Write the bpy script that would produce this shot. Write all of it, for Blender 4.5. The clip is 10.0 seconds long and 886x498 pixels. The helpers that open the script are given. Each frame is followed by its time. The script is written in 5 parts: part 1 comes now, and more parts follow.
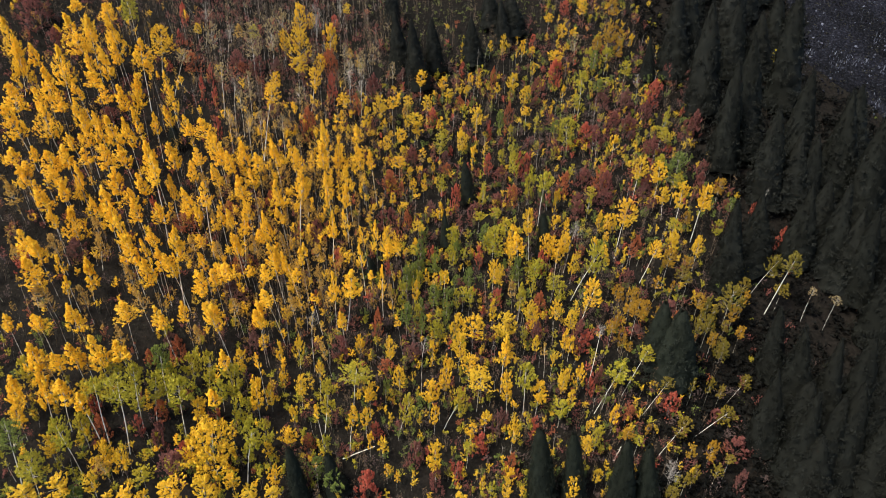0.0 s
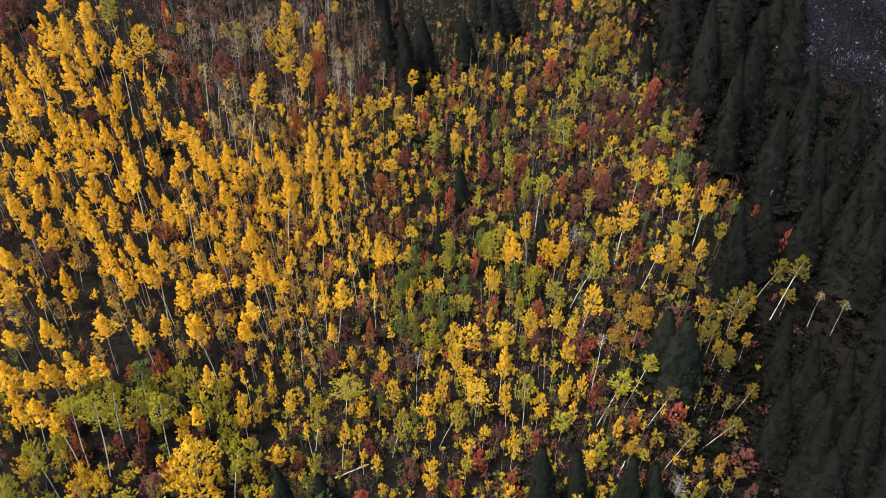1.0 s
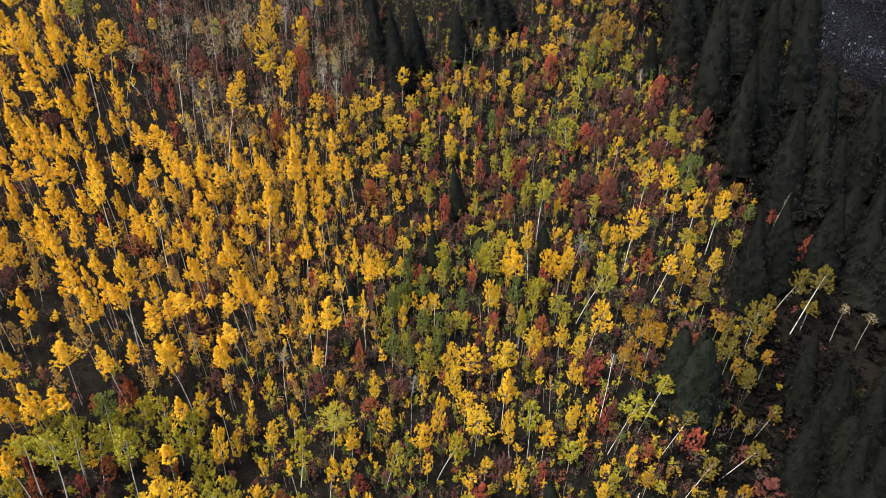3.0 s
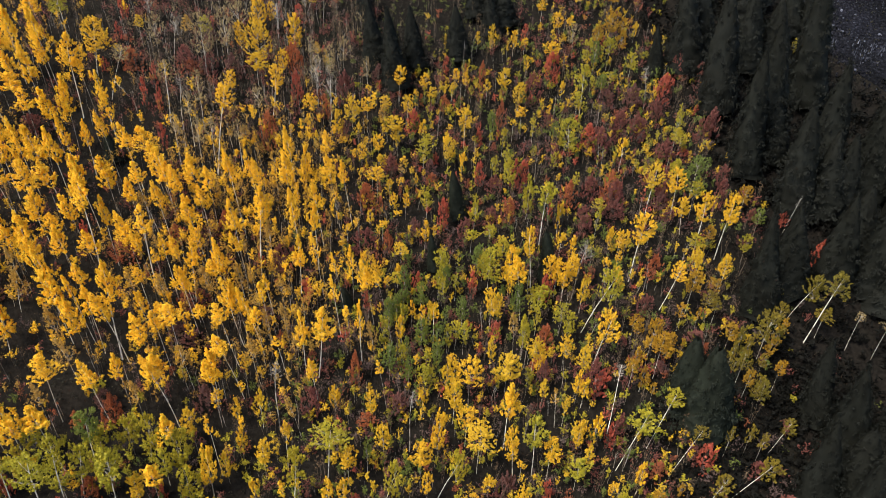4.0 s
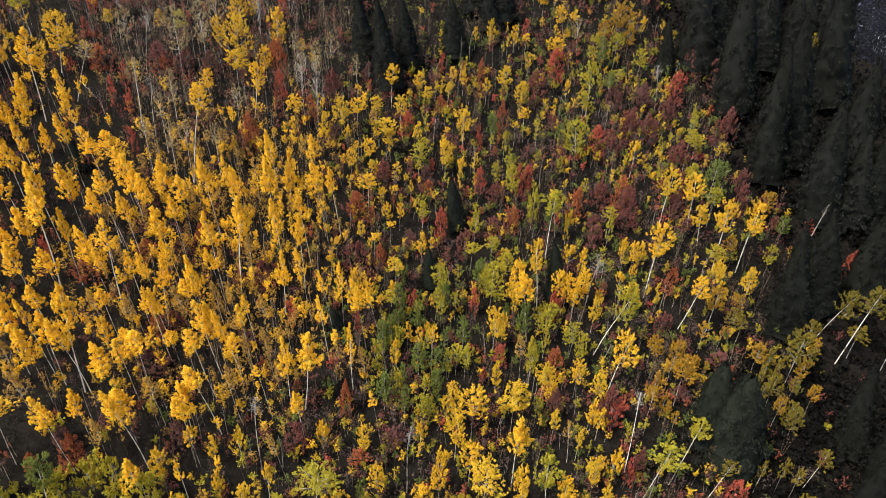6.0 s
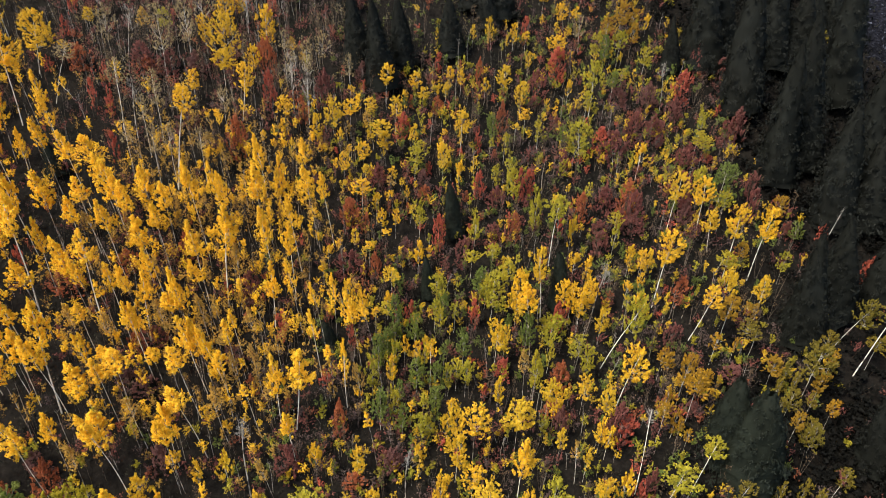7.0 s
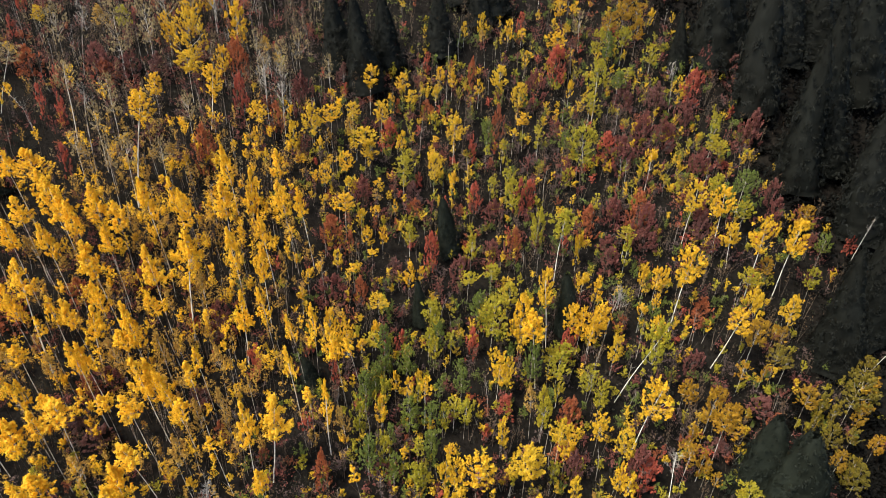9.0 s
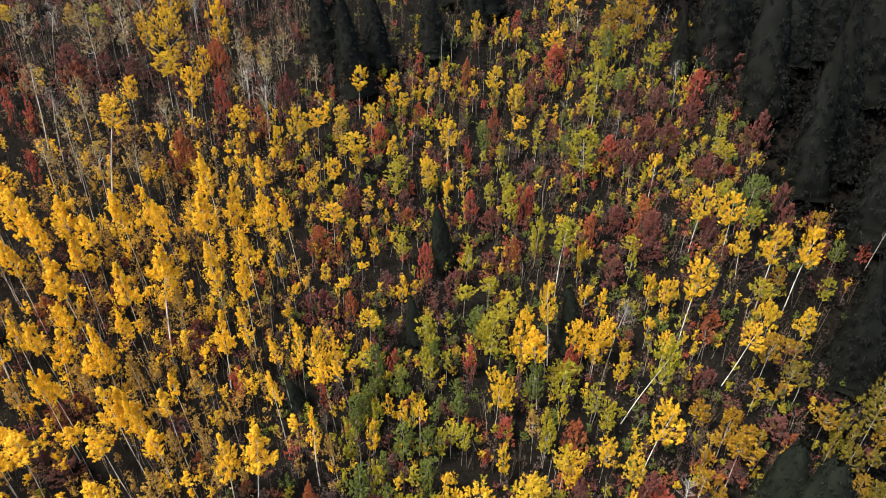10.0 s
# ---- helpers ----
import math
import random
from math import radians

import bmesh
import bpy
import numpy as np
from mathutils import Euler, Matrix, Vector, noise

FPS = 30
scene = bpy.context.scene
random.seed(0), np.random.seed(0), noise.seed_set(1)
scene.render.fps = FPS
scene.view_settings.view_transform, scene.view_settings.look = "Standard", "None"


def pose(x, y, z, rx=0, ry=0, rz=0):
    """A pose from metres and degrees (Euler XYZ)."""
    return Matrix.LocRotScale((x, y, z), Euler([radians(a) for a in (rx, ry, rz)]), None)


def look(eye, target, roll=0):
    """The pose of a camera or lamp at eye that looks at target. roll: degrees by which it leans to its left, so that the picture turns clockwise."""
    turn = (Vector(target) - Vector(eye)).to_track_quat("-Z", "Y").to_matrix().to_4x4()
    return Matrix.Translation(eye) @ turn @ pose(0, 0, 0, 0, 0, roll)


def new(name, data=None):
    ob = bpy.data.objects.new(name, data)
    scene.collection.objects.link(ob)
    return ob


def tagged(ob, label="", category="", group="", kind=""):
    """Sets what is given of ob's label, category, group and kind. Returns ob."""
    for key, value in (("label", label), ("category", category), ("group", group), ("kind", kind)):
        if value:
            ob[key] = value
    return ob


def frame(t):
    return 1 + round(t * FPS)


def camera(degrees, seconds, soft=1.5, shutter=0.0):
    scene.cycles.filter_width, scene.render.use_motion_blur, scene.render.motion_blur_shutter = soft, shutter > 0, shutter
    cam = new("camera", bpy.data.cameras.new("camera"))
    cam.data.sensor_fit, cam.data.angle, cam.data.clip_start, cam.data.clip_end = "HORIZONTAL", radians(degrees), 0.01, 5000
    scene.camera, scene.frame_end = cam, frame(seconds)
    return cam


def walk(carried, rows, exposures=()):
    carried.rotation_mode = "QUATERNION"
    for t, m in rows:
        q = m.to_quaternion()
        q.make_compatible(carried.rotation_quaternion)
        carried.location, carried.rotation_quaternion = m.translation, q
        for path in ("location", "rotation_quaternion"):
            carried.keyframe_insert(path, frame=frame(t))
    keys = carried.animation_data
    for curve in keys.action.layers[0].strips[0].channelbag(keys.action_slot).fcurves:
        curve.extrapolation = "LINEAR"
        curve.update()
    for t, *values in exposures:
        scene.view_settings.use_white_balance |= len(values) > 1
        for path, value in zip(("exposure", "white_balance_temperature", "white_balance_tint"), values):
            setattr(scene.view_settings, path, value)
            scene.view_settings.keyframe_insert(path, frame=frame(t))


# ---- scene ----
cam = camera(70, 10.0, soft=1.0)
PATH = [
    (0, (1.504, -16.356, 71.221), (1.883, 26.213, 44.997), 3.56),
    (0.5, (1.376, -14.674, 70.734), (2.073, 27.900, 44.524), 3.46),
    (1, (1.240, -13.016, 70.249), (2.211, 29.551, 44.037), 3.41),
    (1.5, (1.097, -11.376, 69.763), (2.308, 31.177, 43.537), 3.40),
    (2, (0.949, -9.747, 69.270), (2.371, 32.787, 43.025), 3.40),
    (2.5, (0.797, -8.123, 68.768), (2.409, 34.391, 42.502), 3.43),
    (3, (0.643, -6.500, 68.254), (2.430, 35.996, 41.969), 3.47),
    (3.5, (0.488, -4.873, 67.727), (2.441, 37.608, 41.429), 3.51),
    (4, (0.335, -3.238, 67.186), (2.450, 39.231, 40.882), 3.56),
    (4.5, (0.185, -1.592, 66.631), (2.463, 40.871, 40.331), 3.59),
    (5, (0.041, 0.069, 66.065), (2.487, 42.531, 39.778), 3.62),
    (5.5, (-0.094, 1.747, 65.490), (2.528, 44.212, 39.225), 3.64),
    (6, (-0.218, 3.443, 64.909), (2.590, 45.916, 38.676), 3.64),
    (6.5, (-0.327, 5.159, 64.326), (2.679, 47.642, 38.133), 3.63),
    (7, (-0.419, 6.895, 63.747), (2.799, 49.391, 37.599), 3.60),
    (7.5, (-0.490, 8.651, 63.177), (2.954, 51.160, 37.078), 3.57),
    (8, (-0.536, 10.428, 62.625), (3.148, 52.946, 36.574), 3.52),
    (8.5, (-0.553, 12.224, 62.099), (3.384, 54.746, 36.091), 3.47),
    (9, (-0.538, 14.038, 61.606), (3.664, 56.555, 35.632), 3.41),
    (9.5, (-0.485, 15.867, 61.159), (3.990, 58.367, 35.203), 3.36),
    (10, (-0.391, 17.709, 60.766), (4.363, 60.177, 34.807), 3.31),
]
walk(cam, [(t, look(eye, target, roll)) for t, eye, target, roll in PATH])

# ---- light: an overcast autumn afternoon, soft sun from behind and to one side ----
SUN_ELEVATION, SUN_AZIMUTH = radians(56), radians(245)
world = bpy.data.worlds.new("sky")
scene.world = world
world.use_nodes = True
sky = world.node_tree.nodes.new("ShaderNodeTexSky")
sky.sky_type, sky.sun_disc = "NISHITA", False
sky.sun_elevation, sky.sun_rotation = SUN_ELEVATION, SUN_AZIMUTH
sky.air_density, sky.dust_density = 1.0, 1.5
background = world.node_tree.nodes["Background"]
world.node_tree.links.new(sky.outputs[0], background.inputs[0])
background.inputs[1].default_value = 0.15
sun = new("sun", bpy.data.lights.new("sun", "SUN"))
sun.data.energy, sun.data.angle, sun.data.color = 3.9, radians(22), (1.0, 0.935, 0.83)
toward = Vector((math.sin(SUN_AZIMUTH) * math.cos(SUN_ELEVATION), math.cos(SUN_AZIMUTH) * math.cos(SUN_ELEVATION), math.sin(SUN_ELEVATION)))
sun.matrix_world = look(toward * 200, (0, 0, 0))
scene.view_settings.exposure = 1.14


# ---- materials ----
def nodes_of(name):
    m = bpy.data.materials.new(name)
    m.use_nodes = True
    t = m.node_tree
    return m, t, t.nodes["Principled BSDF"], t.nodes["Material Output"]


def ramp(tree, source, stops):
    r = tree.nodes.new("ShaderNodeValToRGB")
    while len(r.color_ramp.elements) < len(stops):
        r.color_ramp.elements.new(0.5)
    for e, (at, colour) in zip(r.color_ramp.elements, stops):
        e.position, e.color = at, (*colour, 1)
    tree.links.new(source, r.inputs[0])
    return r.outputs[0]


def mix_colour(tree, fac, a, b, blend="MIX"):
    n = tree.nodes.new("ShaderNodeMix")
    n.data_type, n.blend_type = "RGBA", blend
    for socket, value in ((n.inputs[0], fac), (n.inputs[6], a), (n.inputs[7], b)):
        if isinstance(value, bpy.types.NodeSocket):
            tree.links.new(value, socket)
        else:
            socket.default_value = value if isinstance(value, (int, float)) else (*value, 1)
    return n.outputs[2]


def texture(tree, kind, scale, detail=4.0, coord="Object", stretch=None):
    c = tree.nodes.new("ShaderNodeTexCoord")
    n = tree.nodes.new(kind)
    n.inputs["Scale"].default_value = scale
    if "Detail" in n.inputs:
        n.inputs["Detail"].default_value = detail
    source = c.outputs[coord]
    if stretch:
        mp = tree.nodes.new("ShaderNodeMapping")
        mp.inputs["Scale"].default_value = stretch
        tree.links.new(source, mp.inputs[0])
        source = mp.outputs[0]
    tree.links.new(source, n.inputs["Vector"])
    return n


def leaf_material(name, dull, mid, bright, other, through_light=0.4, gloss=0.22, rough=0.0):
    """Leaves: each leaf cluster varies, each tree leans towards another tint, and light passes through."""
    m, t, p, out = nodes_of(name)
    geo = t.nodes.new("ShaderNodeNewGeometry")
    info = t.nodes.new("ShaderNodeObjectInfo")
    tuft = texture(t, "ShaderNodeTexNoise", 6.5, 2.0)
    blend = t.nodes.new("ShaderNodeMath")
    blend.operation = "MULTIPLY_ADD"
    blend.inputs[1].default_value = 0.45
    t.links.new(geo.outputs["Random Per Island"], blend.inputs[0])
    even = t.nodes.new("ShaderNodeMapRange")
    even.inputs[1].default_value, even.inputs[2].default_value, even.inputs[4].default_value = 0.3, 0.7, 0.55
    t.links.new(tuft.outputs[0], even.inputs[0])
    t.links.new(even.outputs[0], blend.inputs[2])
    colour = ramp(t, blend.outputs[0], [(0.0, dull), (0.45, mid), (1.0, bright)])
    shift = t.nodes.new("ShaderNodeMapRange")
    shift.inputs[1].default_value, shift.inputs[2].default_value = 0.35, 1.0
    shift.inputs[3].default_value, shift.inputs[4].default_value = 0.0, 0.65
    t.links.new(info.outputs["Random"], shift.inputs[0])
    colour = mix_colour(t, shift.outputs[0], colour, other)
    patch = texture(t, "ShaderNodeTexNoise", 1.7, 3.0)
    colour = mix_colour(t, 0.55, colour, ramp(t, patch.outputs[0], [(0.3, (0.55, 0.5, 0.45)), (0.7, (1.0, 1.0, 1.0))]), "MULTIPLY")
    t.links.new(colour, p.inputs["Base Color"])
    p.inputs["Roughness"].default_value = 0.55
    p.inputs["Specular IOR Level"].default_value = gloss
    if rough:
        grain = texture(t, "ShaderNodeTexNoise", 26.0, 4.0)
        bump = t.nodes.new("ShaderNodeBump")
        bump.inputs["Strength"].default_value, bump.inputs["Distance"].default_value = rough, 0.06
        t.links.new(grain.outputs[0], bump.inputs["Height"])
        t.links.new(bump.outputs[0], p.inputs["Normal"])
    tr = t.nodes.new("ShaderNodeBsdfTranslucent")
    t.links.new(colour, tr.inputs[0])
    mx = t.nodes.new("ShaderNodeMixShader")
    mx.inputs[0].default_value = through_light
    t.links.new(p.outputs[0], mx.inputs[1])
    t.links.new(tr.outputs[0], mx.inputs[2])
    t.links.new(mx.outputs[0], out.inputs[0])
    return m


def bark_material(name, pale, dark, marks, scale=3.0):
    m, t, p, out = nodes_of(name)
    info = t.nodes.new("ShaderNodeObjectInfo")
    spots = texture(t, "ShaderNodeTexNoise", scale, 5.0, stretch=(1.0, 1.0, 2.2))
    grain = texture(t, "ShaderNodeTexNoise", 22.0, 3.0, stretch=(1.0, 1.0, 4.0))
    colour = ramp(t, spots.outputs[0], [(0.0, dark), (marks, dark), (marks + 0.07, pale), (1.0, pale)])
    colour = mix_colour(t, 0.5, colour, ramp(t, grain.outputs[0], [(0.3, (0.6, 0.57, 0.52)), (0.65, (1, 1, 1))]), "MULTIPLY")
    colour = mix_colour(t, 0.35, colour, ramp(t, info.outputs["Random"], [(0.0, (1, 0.95, 0.86)), (1.0, (0.6, 0.6, 0.58))]), "MULTIPLY")
    t.links.new(colour, p.inputs["Base Color"])
    p.inputs["Roughness"].default_value = 0.8
    p.inputs["Specular IOR Level"].default_value = 0.1
    bump = t.nodes.new("ShaderNodeBump")
    bump.inputs["Strength"].default_value = 0.4
    t.links.new(grain.outputs[0], bump.inputs["Height"])
    t.links.new(bump.outputs[0], p.inputs["Normal"])
    return m


def soil_material():
    m, t, p, out = nodes_of("forest_soil")
    broad = texture(t, "ShaderNodeTexNoise", 0.11, 5.0)
    fine = texture(t, "ShaderNodeTexNoise", 2.6, 8.0)
    litter = texture(t, "ShaderNodeTexVoronoi", 7.0)
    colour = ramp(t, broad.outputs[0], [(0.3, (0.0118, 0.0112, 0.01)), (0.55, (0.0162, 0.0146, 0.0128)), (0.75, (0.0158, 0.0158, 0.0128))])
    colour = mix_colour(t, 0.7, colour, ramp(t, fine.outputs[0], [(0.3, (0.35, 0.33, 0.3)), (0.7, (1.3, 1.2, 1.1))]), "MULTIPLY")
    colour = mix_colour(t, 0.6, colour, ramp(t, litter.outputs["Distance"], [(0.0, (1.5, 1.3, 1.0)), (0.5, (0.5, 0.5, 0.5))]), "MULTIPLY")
    t.links.new(colour, p.inputs["Base Color"])
    p.inputs["Roughness"].default_value = 0.95
    p.inputs["Specular IOR Level"].default_value = 0.0
    bump = t.nodes.new("ShaderNodeBump")
    bump.inputs["Strength"].default_value, bump.inputs["Distance"].default_value = 0.7, 0.2
    t.links.new(fine.outputs[0], bump.inputs["Height"])
    t.links.new(bump.outputs[0], p.inputs["Normal"])
    return m


def rock_material(name, low, mid, high):
    m, t, p, out = nodes_of(name)
    geo = t.nodes.new("ShaderNodeNewGeometry")
    n = texture(t, "ShaderNodeTexNoise", 1.3, 6.0)
    colour = ramp(t, geo.outputs["Random Per Island"], [(0.0, low), (0.82, mid), (1.0, high)])
    colour = mix_colour(t, 0.7, colour, ramp(t, n.outputs[0], [(0.3, (0.5, 0.5, 0.55)), (0.7, (1.1, 1.1, 1.1))]), "MULTIPLY")
    t.links.new(colour, p.inputs["Base Color"])
    p.inputs["Roughness"].default_value = 0.85
    p.inputs["Specular IOR Level"].default_value = 0.0
    return m


def gravel_material():
    m, t, p, out = nodes_of("grey_gravel")
    cells = texture(t, "ShaderNodeTexVoronoi", 2.2)
    fine = texture(t, "ShaderNodeTexNoise", 2.4, 8.0)
    broad = texture(t, "ShaderNodeTexNoise", 0.16, 6.0)
    colour = ramp(t, fine.outputs[0], [(0.35, (0.006, 0.006, 0.007)), (0.55, (0.011, 0.0112, 0.0135)), (0.75, (0.03, 0.031, 0.037))])
    colour = mix_colour(t, 0.85, colour, ramp(t, broad.outputs[0], [(0.35, (0.55, 0.55, 0.52)), (0.65, (1.2, 1.2, 1.3))]), "MULTIPLY")
    t.links.new(colour, p.inputs["Base Color"])
    p.inputs["Roughness"].default_value = 0.9
    p.inputs["Specular IOR Level"].default_value = 0.0
    bump = t.nodes.new("ShaderNodeBump")
    bump.inputs["Strength"].default_value, bump.inputs["Distance"].default_value = 1.0, 0.25
    t.links.new(cells.outputs["Distance"], bump.inputs["Height"])
    t.links.new(bump.outputs[0], p.inputs["Normal"])
    return m


SOIL, GRAVEL = soil_material(), gravel_material()
ROCK = rock_material("grey_rock", (0.007, 0.007, 0.0085), (0.016, 0.0165, 0.02), (0.13, 0.136, 0.165))
PALE_ROCK = rock_material("pale_rock", (0.02, 0.021, 0.025), (0.09, 0.095, 0.115), (0.2, 0.21, 0.25))
LEAF = {
    "golden": leaf_material("golden_leaf", (0.62, 0.318, 0.016), (0.94, 0.585, 0.031), (0.99, 0.725, 0.063), (0.94, 0.63, 0.051), 0.5),
    "yellow": leaf_material("yellow_leaf", (0.42, 0.23, 0.014), (0.77, 0.465, 0.022), (0.92, 0.61, 0.045), (0.60, 0.43, 0.03)),
    "ochre": leaf_material("ochre_leaf", (0.21, 0.115, 0.022), (0.47, 0.28, 0.048), (0.66, 0.43, 0.09), (0.44, 0.28, 0.08)),
    "lime": leaf_material("lime_leaf", (0.16, 0.145, 0.015), (0.35, 0.31, 0.024), (0.56, 0.475, 0.036), (0.50, 0.37, 0.026)),
    "green": leaf_material("green_leaf", (0.055, 0.075, 0.018), (0.125, 0.16, 0.032), (0.23, 0.265, 0.048), (0.17, 0.19, 0.028)),
    "red": leaf_material("red_leaf", (0.28, 0.056, 0.037), (0.50, 0.115, 0.072), (0.62, 0.185, 0.112), (0.40, 0.11, 0.075), 0.5, 0.1),
    "orange": leaf_material("orange_leaf", (0.21, 0.058, 0.028), (0.42, 0.13, 0.055), (0.56, 0.205, 0.085), (0.33, 0.115, 0.062), 0.5, 0.12),
    "maroon": leaf_material("maroon_leaf", (0.105, 0.039, 0.037), (0.21, 0.075, 0.062), (0.31, 0.125, 0.097), (0.155, 0.10, 0.088), 0.45, 0.06),
    "mauve": leaf_material("mauve_twig", (0.06, 0.044, 0.041), (0.115, 0.079, 0.071), (0.19, 0.132, 0.114), (0.14, 0.1, 0.085), 0.35, 0.04),
    # Olive-yellow leaves, darkened here for the shade on the slope's right side.
    "shaded_olive": leaf_material("shaded_olive_leaf", (0.09, 0.07, 0.011), (0.195, 0.145, 0.016), (0.34, 0.245, 0.025), (0.15, 0.13, 0.017)),
    # Amber-yellow leaves; the low light over these trees is darkened into the colour.
    "shaded_amber": leaf_material("shaded_amber_leaf", (0.17, 0.085, 0.009), (0.38, 0.205, 0.013), (0.56, 0.33, 0.024), (0.30, 0.185, 0.018)),
    "straw": leaf_material("straw_leaf", (0.15, 0.10, 0.045), (0.32, 0.235, 0.105), (0.50, 0.40, 0.19), (0.30, 0.24, 0.13)),
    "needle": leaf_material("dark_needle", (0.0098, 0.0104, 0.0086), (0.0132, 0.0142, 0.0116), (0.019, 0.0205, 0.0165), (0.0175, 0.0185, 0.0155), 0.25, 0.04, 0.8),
    # Greener than the dark needles, and lightened for standing in less shade.
    "spruce": leaf_material("lightened_spruce_needle", (0.0122, 0.0148, 0.011), (0.0175, 0.0212, 0.0155), (0.025, 0.03, 0.0215), (0.014, 0.017, 0.0132), 0.25, 0.05, 0.8),
    # Near-black sprays: the shade in gaps between conifers, given as leaf colour.
    "gap_shade": leaf_material("gap_shade_leaf", (0.007, 0.0071, 0.0061), (0.0088, 0.009, 0.0076), (0.011, 0.0112, 0.0094), (0.009, 0.0087, 0.0076), 0.3, 0.02),
    "brush": leaf_material("brown_brush", (0.016, 0.0145, 0.0115), (0.03, 0.027, 0.021), (0.075, 0.062, 0.043), (0.027, 0.029, 0.02), 0.15, 0.02),
    "twig": leaf_material("dry_twig", (0.045, 0.031, 0.022), (0.098, 0.066, 0.042), (0.21, 0.15, 0.085), (0.115, 0.078, 0.05), 0.15, 0.02),
}
ASPEN_BARK = bark_material("aspen_bark", (0.74, 0.70, 0.61), (0.12, 0.10, 0.08), 0.36)
GREY_BARK = bark_material("grey_bark", (0.46, 0.42, 0.36), (0.10, 0.085, 0.07), 0.42)
BARE_BARK = bark_material("bare_bark", (0.36, 0.33, 0.29), (0.10, 0.085, 0.07), 0.42)
TWIG_BARK = bark_material("twig_bark", (0.16, 0.125, 0.095), (0.06, 0.048, 0.038), 0.42)
BROWN_BARK = bark_material("brown_bark", (0.10, 0.07, 0.05), (0.03, 0.022, 0.017), 0.45)


# ---- mesh helpers ----
def mesh_of(name, verts, faces, mats, face_mats=None, smooth=False):
    me = bpy.data.meshes.new(name)
    me.from_pydata(verts, [], faces)
    for m in mats:
        me.materials.append(m)
    if face_mats is not None:
        me.polygons.foreach_set("material_index", np.asarray(face_mats, np.int32))
    if smooth:
        me.polygons.foreach_set("use_smooth", np.ones(len(me.polygons), bool))
    me.update()
    return me


def unit(v):
    return v / np.maximum(np.linalg.norm(v, axis=-1, keepdims=True), 1e-9)


def leaf_sprays(rng, centres, normals, sizes, aspect=(0.4, 0.75), along=None):
    """Small pointed leaf sprays: one slim three-cornered leaf at each centre, facing its normal and pointing along its twig."""
    n = len(centres)
    way = rng.normal(size=(n, 3)) if along is None else along + rng.normal(size=(n, 3)) * 0.8
    v = unit(way - normals * (way * normals).sum(1, keepdims=True))
    u = np.cross(normals, v)
    b = sizes[:, None] * 0.5
    a = b * rng.uniform(*aspect, (n, 1))
    skew = a * rng.uniform(-0.6, 0.6, (n, 1))
    verts = np.stack([centres - a * u - b * v, centres + a * u - b * v, centres + skew * u + b * v], 1).reshape(-1, 3)
    faces = np.arange(3 * n).reshape(-1, 3)
    return verts, faces


def tube(points, radii, sides=5):
    """A tapered tube along points; returns verts and quad faces."""
    pts, verts, faces = np.asarray(points, float), [], []
    for i, (p, r) in enumerate(zip(pts, radii)):
        ahead = unit(pts[min(i + 1, len(pts) - 1)] - pts[max(i - 1, 0)])
        side = unit(np.cross(ahead, (0.31, 0.95, 0.07)))
        up = np.cross(ahead, side)
        for k in range(sides):
            a = 2 * math.pi * k / sides
            verts.append(p + r * (math.cos(a) * side + math.sin(a) * up))
    for i in range(len(pts) - 1):
        for k in range(sides):
            faces.append((i * sides + k, i * sides + (k + 1) % sides, (i + 1) * sides + (k + 1) % sides, (i + 1) * sides + k))
    return np.array(verts), faces


def gather(pieces):
    """Joins (verts, faces, material index) pieces."""
    vs, fs, ms, off = [], [], [], 0
    for v, f, k in pieces:
        vs.append(np.asarray(v))
        fs += [tuple(int(i) + off for i in q) for q in f]
        ms += [k] * len(f)
        off += len(v)
    return np.concatenate(vs).tolist(), fs, ms


def part(name, mesh, parent, m=None, label=""):
    ob = new(name, mesh)
    ob.parent = parent
    if m is not None:
        ob.matrix_basis = m
    return tagged(ob, label)


# ---- the hillside ----
def ground_z(x, y):
    ye = 60 + (y - 60) if 0 < y < 200 else (200 + 80 * math.tanh((y - 200) / 80) if y >= 200 else 60 * math.tanh(y / 60))
    z = 23.4 + 0.539 * (ye - 60) - 2.5 * math.exp(-((x - 6) ** 2 + (y - 62) ** 2) / 300)
    return z


def hillside():
    def spaced(lo, hi, step, far):
        inner = list(np.arange(lo, hi + 0.1, step))
        out, s = [], step
        v = hi
        while v < far:
            s *= 1.35
            v += s
            out.append(v)
        low, s, v = [], step, lo
        while v > -far:
            s *= 1.35
            v -= s
            low.append(v)
        return low[::-1] + inner + out
    xs, ys = spaced(-95, 105, 1.5, 3500), spaced(0, 150, 1.5, 3500)
    verts = []
    for y in ys:
        for x in xs:
            near = 1.0 if -120 < x < 130 and -20 < y < 170 else 0.0
            z = ground_z(x, y) + near * (0.35 * noise.noise((x * 0.35, y * 0.35, 0)) + 0.12 * noise.noise((x * 1.3, y * 1.3, 5)) - 0.2)
            verts.append((x, y, z))
    w = len(xs)
    faces = [(j * w + i, j * w + i + 1, (j + 1) * w + i + 1, (j + 1) * w + i) for j in range(len(ys) - 1) for i in range(w - 1)]
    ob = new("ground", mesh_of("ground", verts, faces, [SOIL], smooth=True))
    return tagged(ob, "dark brown leaf-littered forest floor on a steep hillside", "ground", kind="structure")


hillside()


